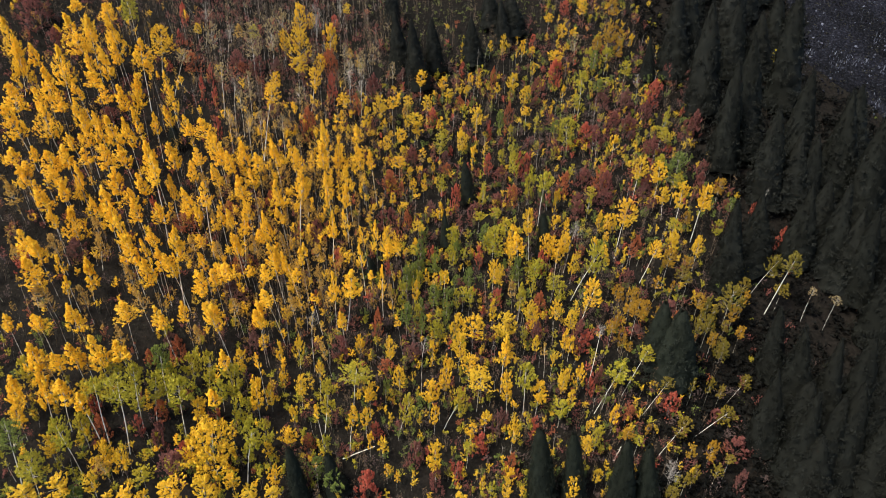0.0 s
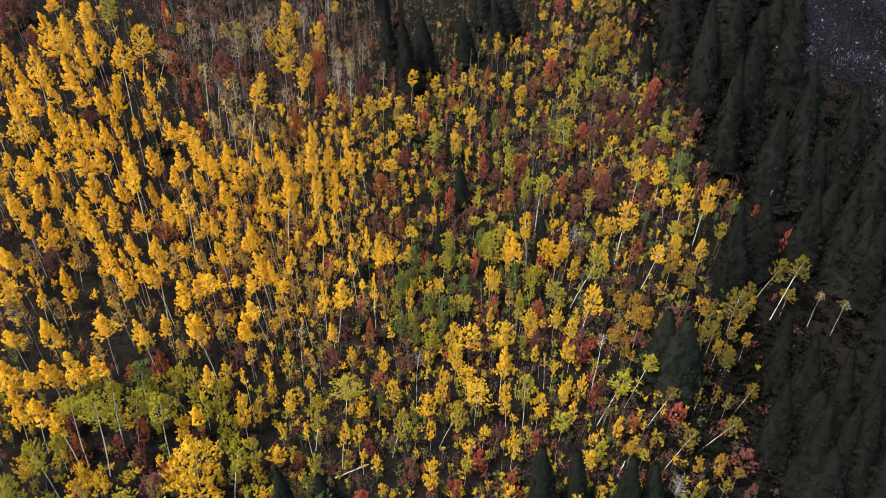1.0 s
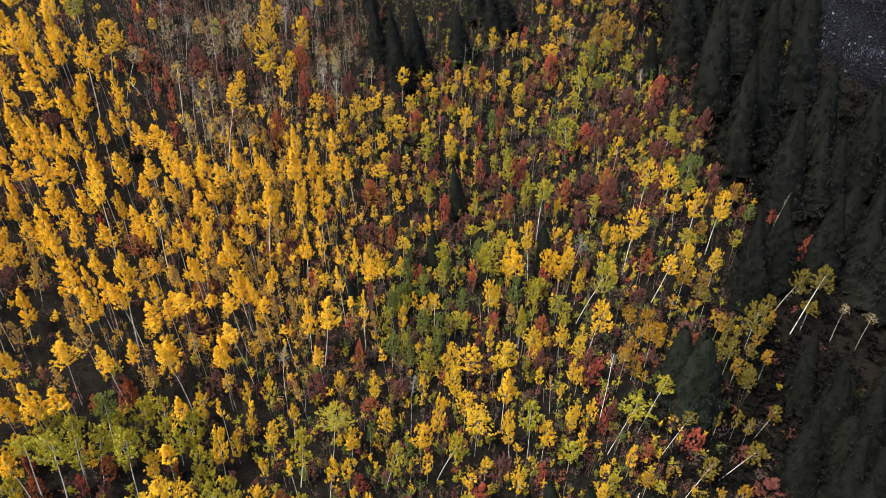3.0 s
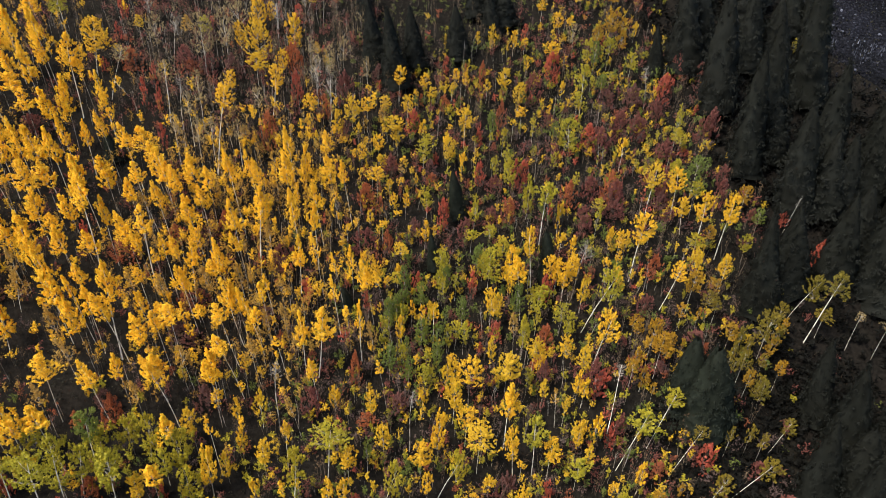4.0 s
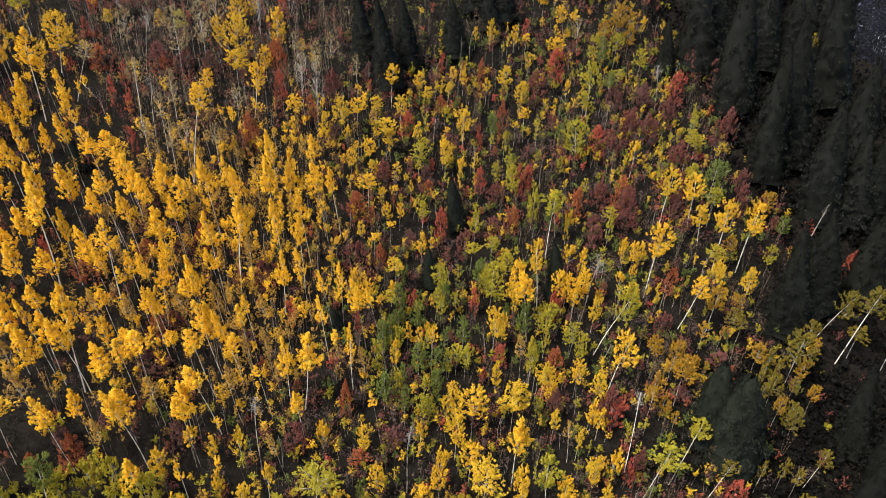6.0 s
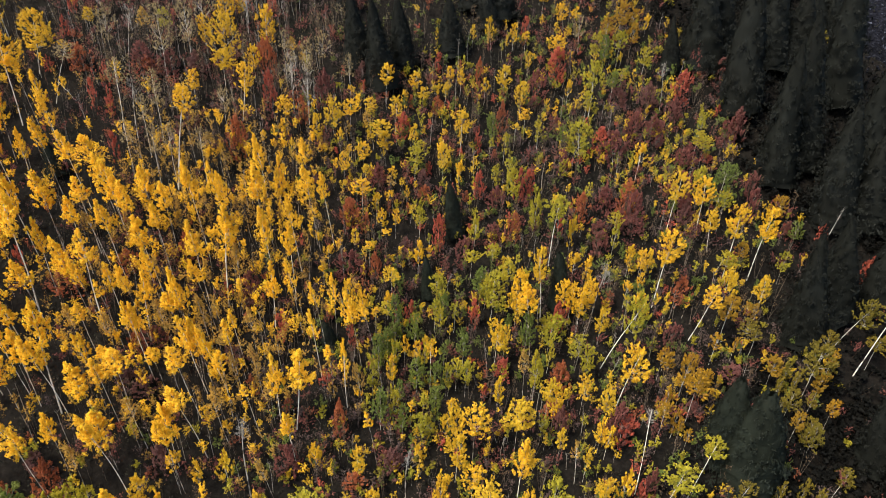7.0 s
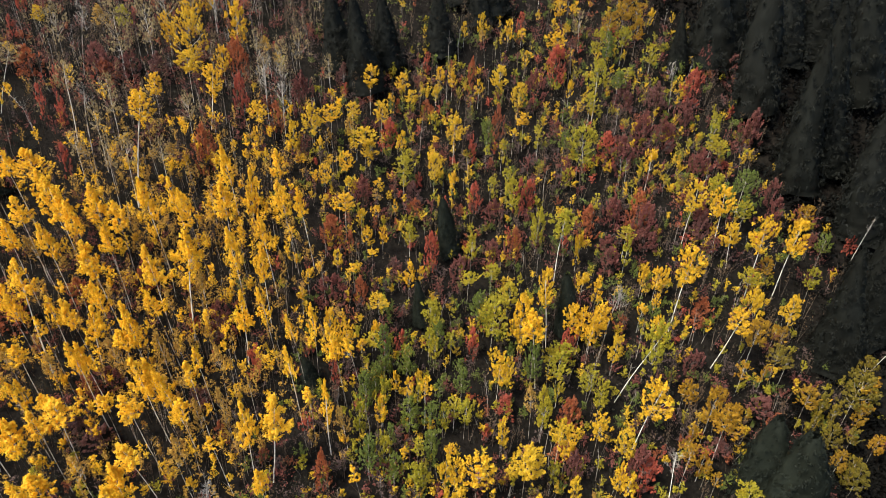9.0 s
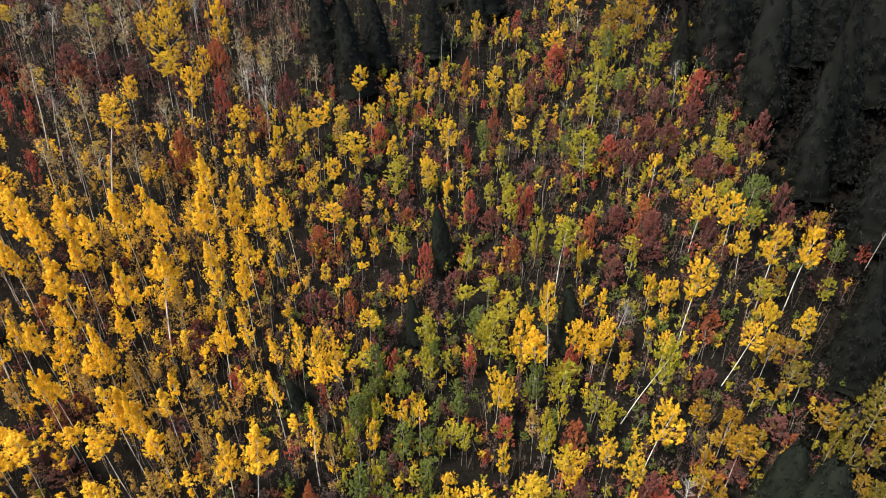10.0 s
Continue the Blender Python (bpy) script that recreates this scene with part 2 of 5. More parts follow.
# ---- plant prototypes ----
def crown_points(rng, shape, tufts, leaves):
    """Leaf places, facings and twig directions in a crown one metre wide and one high: leafy tufts that point out and up, with gaps."""
    spin, sway, turn = rng.uniform(0, 6.3), rng.uniform(0, 6.3), rng.uniform(0, 6.3)
    gaps = [(rng.uniform(0, 6.3), rng.uniform(0.1, 0.8)) for _ in range(3)]
    slim = 0.95 if tufts < 50 else 0.72 if tufts < 120 else 0.5
    roots, tips, wide = [], [], []
    i = 0
    while len(tips) < tufts:
        i += 1
        s, a = rng.uniform(0.0, 1.0), spin + 2.4 * i + rng.normal() * 0.35
        if any(abs((a - g + math.pi) % (2 * math.pi) - math.pi) < 0.45 and abs(s - h) < 0.16 for g, h in gaps):
            continue
        if shape == "aspen":
            out = 0.46 * min(1.0, (s + 0.18) / 0.34) * (1 - s) ** 0.72 + 0.03
            rise = 1.0 + 0.9 * s
        elif shape == "dome":
            out = 0.5 * (1 - s**2.4) ** 0.6
            rise = 0.9 + 1.5 * s
        else:
            out = 0.5 * math.sqrt(max(0.02, 1 - ((s - 0.42) / 0.62) ** 2))
            rise = 0.35 + 1.3 * s
        out *= (1 + 0.22 * math.sin(2 * a + sway + 3 * s) + 0.14 * math.sin(3 * a + turn)) * rng.uniform(0.15, 1.05) ** 0.6
        way = unit(np.array((math.cos(a), math.sin(a), rise)) + rng.normal(size=3) * 0.25)
        tip = np.array((out * math.cos(a), out * math.sin(a), s - 0.46 + rng.normal() * 0.03))
        tips.append(tip)
        roots.append(tip - way * rng.uniform(0.12, 0.26) * slim)
        wide.append(rng.uniform(0.045, 0.085) * slim)
    tips, roots, wide = np.array(tips), np.array(roots), np.array(wide)
    which = rng.choice(tufts, leaves, p=wide**1.5 / (wide**1.5).sum())
    t = rng.uniform(0, 1, leaves) ** 0.8
    way = unit(tips - roots)[which]
    side = rng.normal(size=(leaves, 3))
    side = unit(side - way * (side * way).sum(1, keepdims=True))
    p = roots[which] + (tips - roots)[which] * t[:, None] + side * (wide[which] * (1.1 - 0.6 * t) * np.abs(rng.normal(0.35, 0.65, leaves)))[:, None]
    nrm = unit(side * 0.8 + way * 0.3 + rng.normal(size=(leaves, 3)) * 0.5 + (0, 0, 0.45))
    return p, nrm, unit(way + side * 0.5), roots + (tips - roots) * 0.6


def crown_mesh(name, kind, shape, tufts, leaves, leaf, seed, bark):
    rng = np.random.default_rng(seed)
    p, nrm, way, cs = crown_points(rng, shape, tufts, leaves)
    grow = (1.12, 1.12, 1.10) if shape == "aspen" else (1.03, 1.03, 1.05)
    p, cs = p * grow, cs * grow
    v, f = leaf_sprays(rng, p, nrm, leaf * rng.uniform(0.65, 1.35, len(p)), along=way)
    pieces = [(v, f, 0)]
    for c in cs[:: max(1, len(cs) // 11)]:
        root = np.array((0, 0, max(-0.5, c[2] - 0.35)))
        mid = (root + c) / 2 + (0, 0, -0.03)
        tv, tf = tube([root, mid, c], (0.008, 0.006, 0.003), 3)
        pieces.append((tv, tf, 1))
    return mesh_of(name, *gather(pieces)[:2], [LEAF[kind], bark], gather(pieces)[2])


def trunk_mesh(name, bark, bend, seed, base=0.072, top=0.03):
    rng = np.random.default_rng(seed)
    ts = np.linspace(0, 1, 9)
    ph = rng.uniform(0, 6, 4)
    pts = [(bend * math.sin(math.pi * t) * -1 + 0.15 * math.sin(5 * t + ph[0]) * t, 0.13 * math.sin(4 * t + ph[1]) * t, t) for t in ts]
    pts = np.array(pts) - (np.array(pts[-1]) * (1, 1, 0))[None] * ts[:, None]
    pts[0, 2] = -0.03
    radii = base + (top - base) * ts**0.8
    verts, faces = [], []
    for p, r in zip(pts, radii):
        for k in range(7):
            a = 2 * math.pi * k / 7
            verts.append((p[0] + r * math.cos(a), p[1] + r * math.sin(a), p[2]))
    for i in range(8):
        for k in range(7):
            faces.append((i * 7 + k, i * 7 + (k + 1) % 7, (i + 1) * 7 + (k + 1) % 7, (i + 1) * 7 + k))
    return mesh_of(name, verts, faces, [bark], smooth=True)


def stems_mesh(name, bark, seed, count=6):
    """Thin stems that fan out from one root, for a shrub one metre wide and one high."""
    rng = np.random.default_rng(seed)
    root = [(0.02 * math.cos(q), 0.02 * math.sin(q), -0.08) for q in (0, 1.57, 3.14, 4.71)]
    verts, faces = list(root), []
    for _ in range(count):
        a, r = rng.uniform(0, 6.3), rng.uniform(0.08, 0.33)
        end = np.array((r * math.cos(a), r * math.sin(a), rng.uniform(0.6, 0.9)))
        v, f = tube([(0, 0, -0.08), end * (0.45, 0.45, 0.5), end], (0.016, 0.012, 0.005), 4)
        shift = len(verts) - 4
        faces += [tuple(i if i < 4 else i + shift for i in q) for q in f]
        verts += v[4:].tolist()
    return mesh_of(name, [tuple(map(float, p)) for p in verts], faces, [bark])


def twigs_mesh(name, bark, seed, limbs=16):
    """Bare branches in a crown one metre wide and one high."""
    rng, pieces = np.random.default_rng(seed), []
    for i in range(limbs):
        z, a = -0.5 + 0.8 * i / limbs, rng.uniform(0, 6.3)
        reach = rng.uniform(0.3, 0.5) * (1 - 0.5 * i / limbs)
        root = np.array((0, 0, z))
        end = root + (reach * math.cos(a), reach * math.sin(a), rng.uniform(0.15, 0.35))
        v, f = tube([root, (root + end) / 2 - (0, 0, 0.03), end], (0.008, 0.006, 0.002), 3)
        pieces.append((v, f, 0))
        for _ in range(8):
            s = root + (end - root) * rng.uniform(0.3, 1.0)
            e = s + rng.normal(size=3) * (0.09, 0.09, 0.04) + (0, 0, 0.08)
            v, f = tube([s, e], (0.0045, 0.0015), 3)
            pieces.append((v, f, 0))
    v, f = tube([(0, 0, -0.55), (0.01, 0, 0), (0, 0.01, 0.5)], (0.02, 0.013, 0.003), 4)
    v, f, k = gather(pieces + [(v, f, 0)])
    return mesh_of(name, v, f, [bark])


def conifer_mesh(name, seed, needles, slope=0.8):
    """Needled boughs of a fir one metre wide and one high: a dense core, and whorls of drooping boughs hung with fine sprays."""
    rng, cs, ns, ss, ws = np.random.default_rng(seed), [], [], [], []
    lean = rng.normal(size=4) * 0.5
    for z in np.linspace(0.03, 0.98, 30):
        reach = 0.5 * (1 - z) ** slope + 0.012
        count = 11 if z < 0.6 else 8
        spin = rng.uniform(0, 6.3)
        for k in range(count):
            a = spin + 2 * math.pi * k / count + rng.normal() * 0.25
            r = reach * rng.uniform(0.62, 1.12) * (1 + 0.12 * math.sin(2 * a + lean[0] + 5 * z))
            out, side = np.array((math.cos(a), math.sin(a), 0)), np.array((-math.sin(a), math.cos(a), 0))
            drop = rng.uniform(0.01, 0.04)
            n = 18 if z < 0.75 else 10
            t = np.sqrt(rng.uniform(0.5, 1.12, n))
            w = rng.normal(size=n) * 0.17 * r * (1.1 - 0.7 * t)
            p = out * (r * t)[:, None] + side * w[:, None]
            p[:, 2] = z - drop * t**1.4 + 0.02 * t**3 + rng.normal(size=n) * 0.008
            cs.append(p)
            ns.append(unit(np.array((0, 0, 0.8)) + out * 0.7 + rng.normal(size=(n, 3)) * 0.45))
            ss.append((0.02 + 0.036 * r) * rng.uniform(0.7, 1.4, n))
            ws.append(np.tile(out - (0, 0, 0.2), (n, 1)))
    cs, ns, ss, ws = np.concatenate(cs), np.concatenate(ns), np.concatenate(ss), np.concatenate(ws)
    v, f = leaf_sprays(rng, cs, ns, ss, (0.35, 0.6), ws)
    core, faces, rings, sides = [], [], 26, 18
    for i in range(rings + 1):
        z = 0.02 + 0.95 * i / rings
        for k in range(sides):
            a = 2 * math.pi * (k + 0.5 * (i % 2)) / sides
            r = (0.39 * (1 - z) ** slope + 0.003) * (1 + 0.12 * math.sin(2 * a + lean[0] + 5 * z)) * rng.uniform(0.9, 1.09)
            core.append((r * math.cos(a), r * math.sin(a), z - 0.03 * rng.random()))
    for i in range(rings):
        for k in range(sides):
            faces.append((i * sides + k, i * sides + (k + 1) % sides, (i + 1) * sides + (k + 1) % sides, (i + 1) * sides + k))
    v, f, k = gather([(v, f, 0), (core, faces, 0)])
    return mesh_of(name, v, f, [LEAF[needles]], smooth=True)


SIZES = {"small": (38, 620, 0.106), "middle": (96, 1950, 0.067), "large": (230, 4000, 0.042)}
CROWNS = {}
for kind, shape in (("golden", "aspen"), ("yellow", "round"), ("lime", "round"), ("green", "round"), ("ochre", "aspen"), ("shaded_olive", "round"), ("shaded_amber", "round"), ("straw", "round"),
                    ("red", "dome"), ("orange", "dome"), ("maroon", "dome")):
    bark = BROWN_BARK if shape == "dome" else GREY_BARK
    for size, (tufts, leaves, leaf) in SIZES.items():
        thin = 1.15 if kind == "golden" else 0.45 if kind == "ochre" else 0.3 if kind == "straw" else 1.1 if shape == "dome" else 1.0
        CROWNS[kind, size] = [crown_mesh(f"{kind}_crown", kind, shape, tufts, int(leaves * thin), leaf * (0.92 if shape == "dome" else 1.0), 97 * n + len(CROWNS) * 13, bark)
                              for n in range(4 if kind in ("golden", "yellow") else 3)]
TRUNKS = [trunk_mesh("aspen_trunk", ASPEN_BARK, 0.0, s) for s in range(4)]
BENT = [trunk_mesh("bent_trunk", ASPEN_BARK, b, 40 + n) for n, b in enumerate((0.25, 0.45))]
GREYS = [trunk_mesh("grey_trunk", GREY_BARK, 0.05, 60 + s) for s in range(2)]
FIR_TRUNK = trunk_mesh("fir_trunk", BROWN_BARK, 0.0, 70, 0.16, 0.02)
STEMS = [stems_mesh("stems", BROWN_BARK, 80 + s) for s in range(3)]
TWIGS = [twigs_mesh("twigs", BARE_BARK, 90 + s) for s in range(3)]
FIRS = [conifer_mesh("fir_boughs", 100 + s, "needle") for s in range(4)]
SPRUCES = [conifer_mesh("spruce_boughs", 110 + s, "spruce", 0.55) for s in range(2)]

WORDS = {
    "golden": ("golden_aspen", "golden-yellow autumn aspen", "aspen"),
    "yellow": ("yellow_aspen", "bright yellow autumn aspen", "aspen"),
    "ochre": ("ochre_aspen", "thin half-bare ochre aspen", "aspen"),
    "shaded_olive": ("shaded_olive_aspen", "olive-yellow aspen darkened in colour for shade", "aspen"),
    "shaded_amber": ("shaded_amber_aspen", "amber-yellow aspen darkened in colour for shade", "aspen"),
    "straw": ("straw_aspen", "nearly bare straw-coloured aspen", "aspen"),
    "lime": ("lime_aspen", "yellow-green turning aspen", "aspen"),
    "green": ("green_aspen", "still green aspen", "aspen"),
    "red": ("red_maple", "bright red autumn maple shrub", "maple"),
    "orange": ("orange_maple", "rusty orange autumn maple shrub", "maple"),
    "maroon": ("maroon_maple", "dull maroon-brown maple shrub", "maple"),
    "bare": ("bare_tree", "leafless grey-white aspen with thin twigs", "bare tree"),
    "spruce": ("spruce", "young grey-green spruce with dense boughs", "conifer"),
    "conifer": ("conifer", "dark green conifer with drooping boughs", "conifer"),
}
picker = random.Random(5)


def plant(kind, rows):
    """Plants one tree per row: x, y, height of the crown's middle, crown width, crown height and, where it leans, the crown's offset."""
    name, words, category = WORDS[kind]
    for x, y, middle, wide, high, *lean in rows:
        lx, ly = lean or (0.0, 0.0)
        tip = 0.0
        if kind in ("golden", "ochre") and not lean:
            wide, high, tip = wide * 1.12, high * picker.uniform(0.74, 0.9), picker.gauss(0.11, 0.05)
            x, lx = x + tip * middle, -tip * middle
        z = ground_z(x, y) - 0.1
        tree = new(name)
        tree.empty_display_size = 0.5
        tree.matrix_basis = Matrix.Translation((x, y, z))
        turn = picker.uniform(0, 360)
        group = f"{category}s on the hillside"
        if kind in ("conifer", "spruce"):
            tilt = pose(0, 0, 0, 0, picker.uniform(-11, -6), 0)
            if kind == "conifer":
                wide, high = wide * 1.25, high * 0.86
            part("trunk", FIR_TRUNK, tree, tilt @ Matrix.Diagonal((high / 28, high / 28, high * 0.9, 1)))
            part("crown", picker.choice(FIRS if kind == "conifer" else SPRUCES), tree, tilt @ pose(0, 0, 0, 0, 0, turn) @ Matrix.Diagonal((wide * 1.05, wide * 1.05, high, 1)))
            size = "tall " if high > 12 else "small " if high < 7 else ""
            tagged(tree, f"{size}{words} on the slope", category, group)
            continue
        off = math.hypot(lx, ly)
        at = Matrix.Translation((lx, ly, middle)) @ pose(0, 0, 0, 0, -70 * tip, 0) @ pose(0, 0, 0, 0, 0, turn) @ Matrix.Diagonal((wide, wide, high, 1))
        if kind in ("red", "orange", "maroon"):
            part("stem_fan", picker.choice(STEMS), tree, pose(0, 0, 0, 0, 0, turn) @ Matrix.Diagonal((wide, wide, middle + 0.3 * high, 1)))
            part("crown", picker.choice(CROWNS[kind, "small" if wide < 1.6 else "middle" if wide < 3.4 else "large"]), tree, at)
            size = "broad low " if wide > 1.2 * high else "upright " if high > 1.4 * wide else "rounded "
            tagged(tree, f"{size}{words} among the aspens", category, group)
            continue
        reach = Vector((lx, ly, middle))
        length = reach.length * (1 + 0.3 * high / max(middle, 0.5))
        stem = picker.choice(BENT) if off > 0.2 * middle else picker.choice(GREYS if kind == "bare" or not lean and picker.random() < 0.5 else TRUNKS)
        thick = min(1.3, max(0.45, length / 9)) * (0.6 if off > 0.2 * middle else 0.85 if lean else 0.55)
        facing = reach.to_track_quat("Z", "X").to_matrix().to_4x4() if off > 0.05 else Matrix.Identity(4)
        if off > 0.05:
            up = reach.normalized()
            across = Vector((lx, ly, 0)).normalized()
            across = (across - up * across.dot(up)).normalized()
            facing = Matrix((across, up.cross(across), up)).transposed().to_4x4()
        part("trunk", stem, tree, facing @ Matrix.Diagonal((thick, thick, length, 1)))
        if kind == "bare":
            part("bare_crown", picker.choice(TWIGS), tree, at)
        else:
            part("crown", picker.choice(CROWNS[kind, "small" if wide < 1.6 else "middle" if wide < 3.4 else "large"]), tree, at)
        size = "tall " if middle > 6.5 else "young " if middle < 3.5 else ""
        stance = "leaning downhill on a bent white trunk" if off > 0.2 * middle else "on a slim white trunk"
        if kind == "bare":
            stance = "standing on the slope"
        tagged(tree, f"{size}{words} {stance}", category, group)


# ---- the trees, kind by kind, up the slope ----
plant('golden', [
    (-11.3, 34.9, 7.5, 1.1, 2.1), (-23.3, 35.7, 7.5, 2.1, 2.1), (-42.0, 38.3, 7.5, 2.0, 2.9), (-44.8, 38.8, 7.5, 2.8, 4.5),
    (-40.3, 39.0, 7.5, 2.5, 4.4), (-22.9, 39.6, 7.5, 2.0, 2.8), (-37.9, 39.7, 7.5, 2.7, 4.9), (-19.1, 39.8, 7.5, 1.0, 2.4),
    (-35.4, 40.0, 7.5, 2.6, 3.0), (-49.5, 42.3, 7.5, 1.8, 2.7), (-46.0, 42.5, 7.5, 2.4, 2.4), (-42.0, 43.3, 7.5, 2.8, 4.4),
    (-31.9, 43.9, 7.5, 2.1, 3.9), (-25.7, 44.2, 7.5, 2.2, 4.3), (-20.0, 44.3, 7.5, 2.0, 3.3), (-36.2, 44.3, 7.5, 3.1, 3.1),
])
plant('golden', [
    (-29.1, 44.7, 7.5, 1.6, 3.0), (-26.0, 46.0, 6.0, 2.5, 2.5), (-20.4, 46.2, 6.0, 2.2, 3.6), (-10.1, 46.2, 6.0, 1.6, 2.6),
    (-3.2, 46.9, 6.0, 1.0, 1.8), (-19.6, 47.0, 7.5, 2.3, 2.7), (-44.4, 47.2, 7.5, 1.3, 3.1), (-28.0, 48.2, 7.5, 2.7, 3.7),
    (-49.2, 48.4, 7.5, 3.5, 4.4), (-14.2, 48.8, 6.0, 1.2, 1.2), (-26.6, 49.0, 7.5, 1.9, 2.4), (-11.5, 49.2, 7.5, 1.8, 4.3),
    (-35.0, 49.2, 7.5, 2.4, 3.9), (-46.2, 49.6, 7.5, 1.3, 3.0), (-25.2, 49.8, 7.5, 2.7, 2.7), (-32.4, 50.1, 7.5, 2.2, 3.4),
])
plant('golden', [
    (-16.3, 50.1, 7.5, 1.8, 2.4), (-20.3, 50.2, 7.5, 2.1, 2.3), (-28.7, 51.0, 7.5, 1.2, 2.8), (-34.0, 51.0, 7.5, 2.0, 3.5),
    (-49.8, 51.1, 7.5, 2.6, 3.6), (-22.7, 51.4, 6.0, 1.5, 1.9), (-26.9, 51.4, 6.0, 1.8, 1.8), (-18.0, 51.5, 7.5, 1.5, 3.6),
    (-38.2, 51.9, 7.5, 2.8, 4.4), (-36.2, 52.0, 7.5, 1.4, 3.5), (-51.8, 52.2, 7.5, 2.6, 3.7), (-29.0, 52.2, 6.0, 1.3, 2.5),
    (-20.0, 52.4, 7.5, 1.9, 3.8), (-7.1, 52.5, 6.0, 1.3, 1.5), (-16.3, 52.7, 7.5, 1.4, 2.5), (-19.3, 53.1, 6.0, 2.3, 4.2),
])
plant('golden', [
    (-25.0, 53.5, 7.5, 1.5, 3.5), (-35.8, 53.5, 7.5, 2.0, 2.5), (-8.7, 53.9, 7.5, 1.3, 3.0), (-39.8, 54.1, 7.5, 2.3, 4.5),
    (-25.1, 54.7, 6.0, 1.6, 3.1), (-16.3, 54.9, 6.0, 1.0, 2.4), (-30.1, 54.9, 6.0, 1.6, 2.0), (-49.4, 55.4, 7.5, 1.7, 2.8),
    (-4.0, 55.5, 7.5, 1.4, 2.1), (-5.4, 55.8, 7.5, 1.9, 3.4), (-41.6, 55.9, 7.5, 2.1, 3.6), (-28.4, 55.9, 7.5, 1.0, 1.7),
    (-22.3, 56.0, 6.0, 2.1, 2.1), (-21.5, 56.1, 7.5, 1.9, 4.3), (-8.9, 56.7, 7.5, 1.1, 2.6), (-26.5, 56.9, 7.5, 1.6, 3.0),
])
plant('golden', [
    (-35.8, 57.0, 7.5, 2.3, 3.5), (-39.0, 57.1, 7.5, 2.3, 4.0), (-27.8, 57.2, 7.5, 1.3, 3.1), (-44.7, 57.3, 7.5, 1.7, 2.7),
    (-30.8, 57.3, 7.5, 1.6, 2.6), (12.1, 57.4, 7.5, 2.5, 3.7), (-7.1, 57.6, 7.5, 1.2, 2.9), (-51.6, 57.6, 7.5, 2.5, 3.8),
    (-43.2, 57.8, 7.5, 2.8, 5.0), (-20.2, 57.9, 7.5, 1.6, 2.5), (-24.5, 58.2, 7.5, 1.6, 3.0), (-11.4, 58.5, 7.5, 1.4, 3.3),
    (-32.7, 58.8, 7.5, 2.3, 4.0), (-40.4, 59.1, 7.5, 2.1, 2.6), (-49.4, 59.2, 7.5, 2.2, 3.3), (-53.1, 59.4, 7.5, 1.8, 2.3),
])
plant('golden', [
    (-35.3, 60.7, 7.5, 1.7, 3.6), (-39.5, 60.9, 7.5, 2.4, 3.6), (-21.0, 61.0, 7.5, 2.1, 4.4), (-43.0, 61.1, 7.5, 2.6, 4.6),
    (-55.7, 61.1, 7.5, 2.3, 3.4), (-51.5, 61.2, 7.5, 2.7, 3.6), (-26.1, 61.4, 7.5, 2.6, 3.9), (-11.7, 61.8, 7.5, 1.6, 3.5),
    (-55.9, 62.5, 7.5, 2.3, 1.6), (-29.9, 62.8, 7.5, 1.8, 3.6), (-14.5, 63.0, 7.5, 1.8, 4.2), (-25.0, 63.1, 7.5, 1.6, 2.6),
    (-33.2, 63.4, 7.5, 1.9, 3.1), (-52.8, 63.4, 7.5, 3.2, 3.2), (-58.3, 63.9, 7.5, 2.7, 2.9), (-55.5, 64.4, 7.5, 1.7, 2.4),
])
plant('golden', [
    (-51.2, 64.4, 7.5, 2.8, 3.8), (-48.5, 64.6, 7.5, 2.3, 2.8), (-12.1, 64.7, 7.5, 1.5, 3.5), (-45.8, 64.7, 7.5, 3.2, 3.7),
    (-43.5, 64.9, 7.5, 2.7, 3.7), (-28.5, 65.0, 7.5, 2.1, 3.6), (-39.7, 65.1, 7.5, 2.6, 4.6), (-24.7, 65.3, 7.5, 2.1, 3.1),
    (-36.6, 65.3, 7.5, 2.6, 4.6), (-33.1, 65.6, 7.5, 2.2, 2.7), (-19.1, 66.3, 7.5, 1.7, 4.0), (-26.9, 66.5, 7.5, 2.5, 3.5),
    (-51.3, 66.6, 7.5, 1.6, 2.9), (-30.5, 66.7, 7.5, 2.6, 4.5), (-22.6, 66.9, 7.5, 2.1, 4.0), (-15.8, 67.2, 7.5, 2.5, 3.9),
])
plant('golden', [
    (-20.3, 67.5, 7.5, 1.7, 4.0), (-9.0, 67.8, 7.5, 1.5, 3.1), (-31.7, 67.9, 7.5, 2.6, 3.6), (-10.7, 67.9, 7.5, 2.1, 4.0),
    (-43.9, 68.5, 7.5, 2.2, 4.8), (-50.0, 68.5, 7.5, 2.4, 4.4), (-46.3, 68.8, 7.5, 2.8, 4.8), (-48.2, 69.1, 7.5, 2.4, 4.9),
    (-60.8, 69.2, 7.5, 3.8, 5.6), (-33.5, 70.1, 7.5, 3.1, 3.1), (-36.0, 70.4, 7.5, 2.2, 3.2), (-16.1, 70.7, 7.5, 1.9, 4.5),
    (-43.5, 70.8, 7.5, 1.6, 3.8), (-51.8, 71.2, 7.5, 2.5, 4.5), (-11.4, 71.4, 7.5, 1.7, 3.1), (-39.1, 71.6, 7.5, 1.7, 3.3),
])
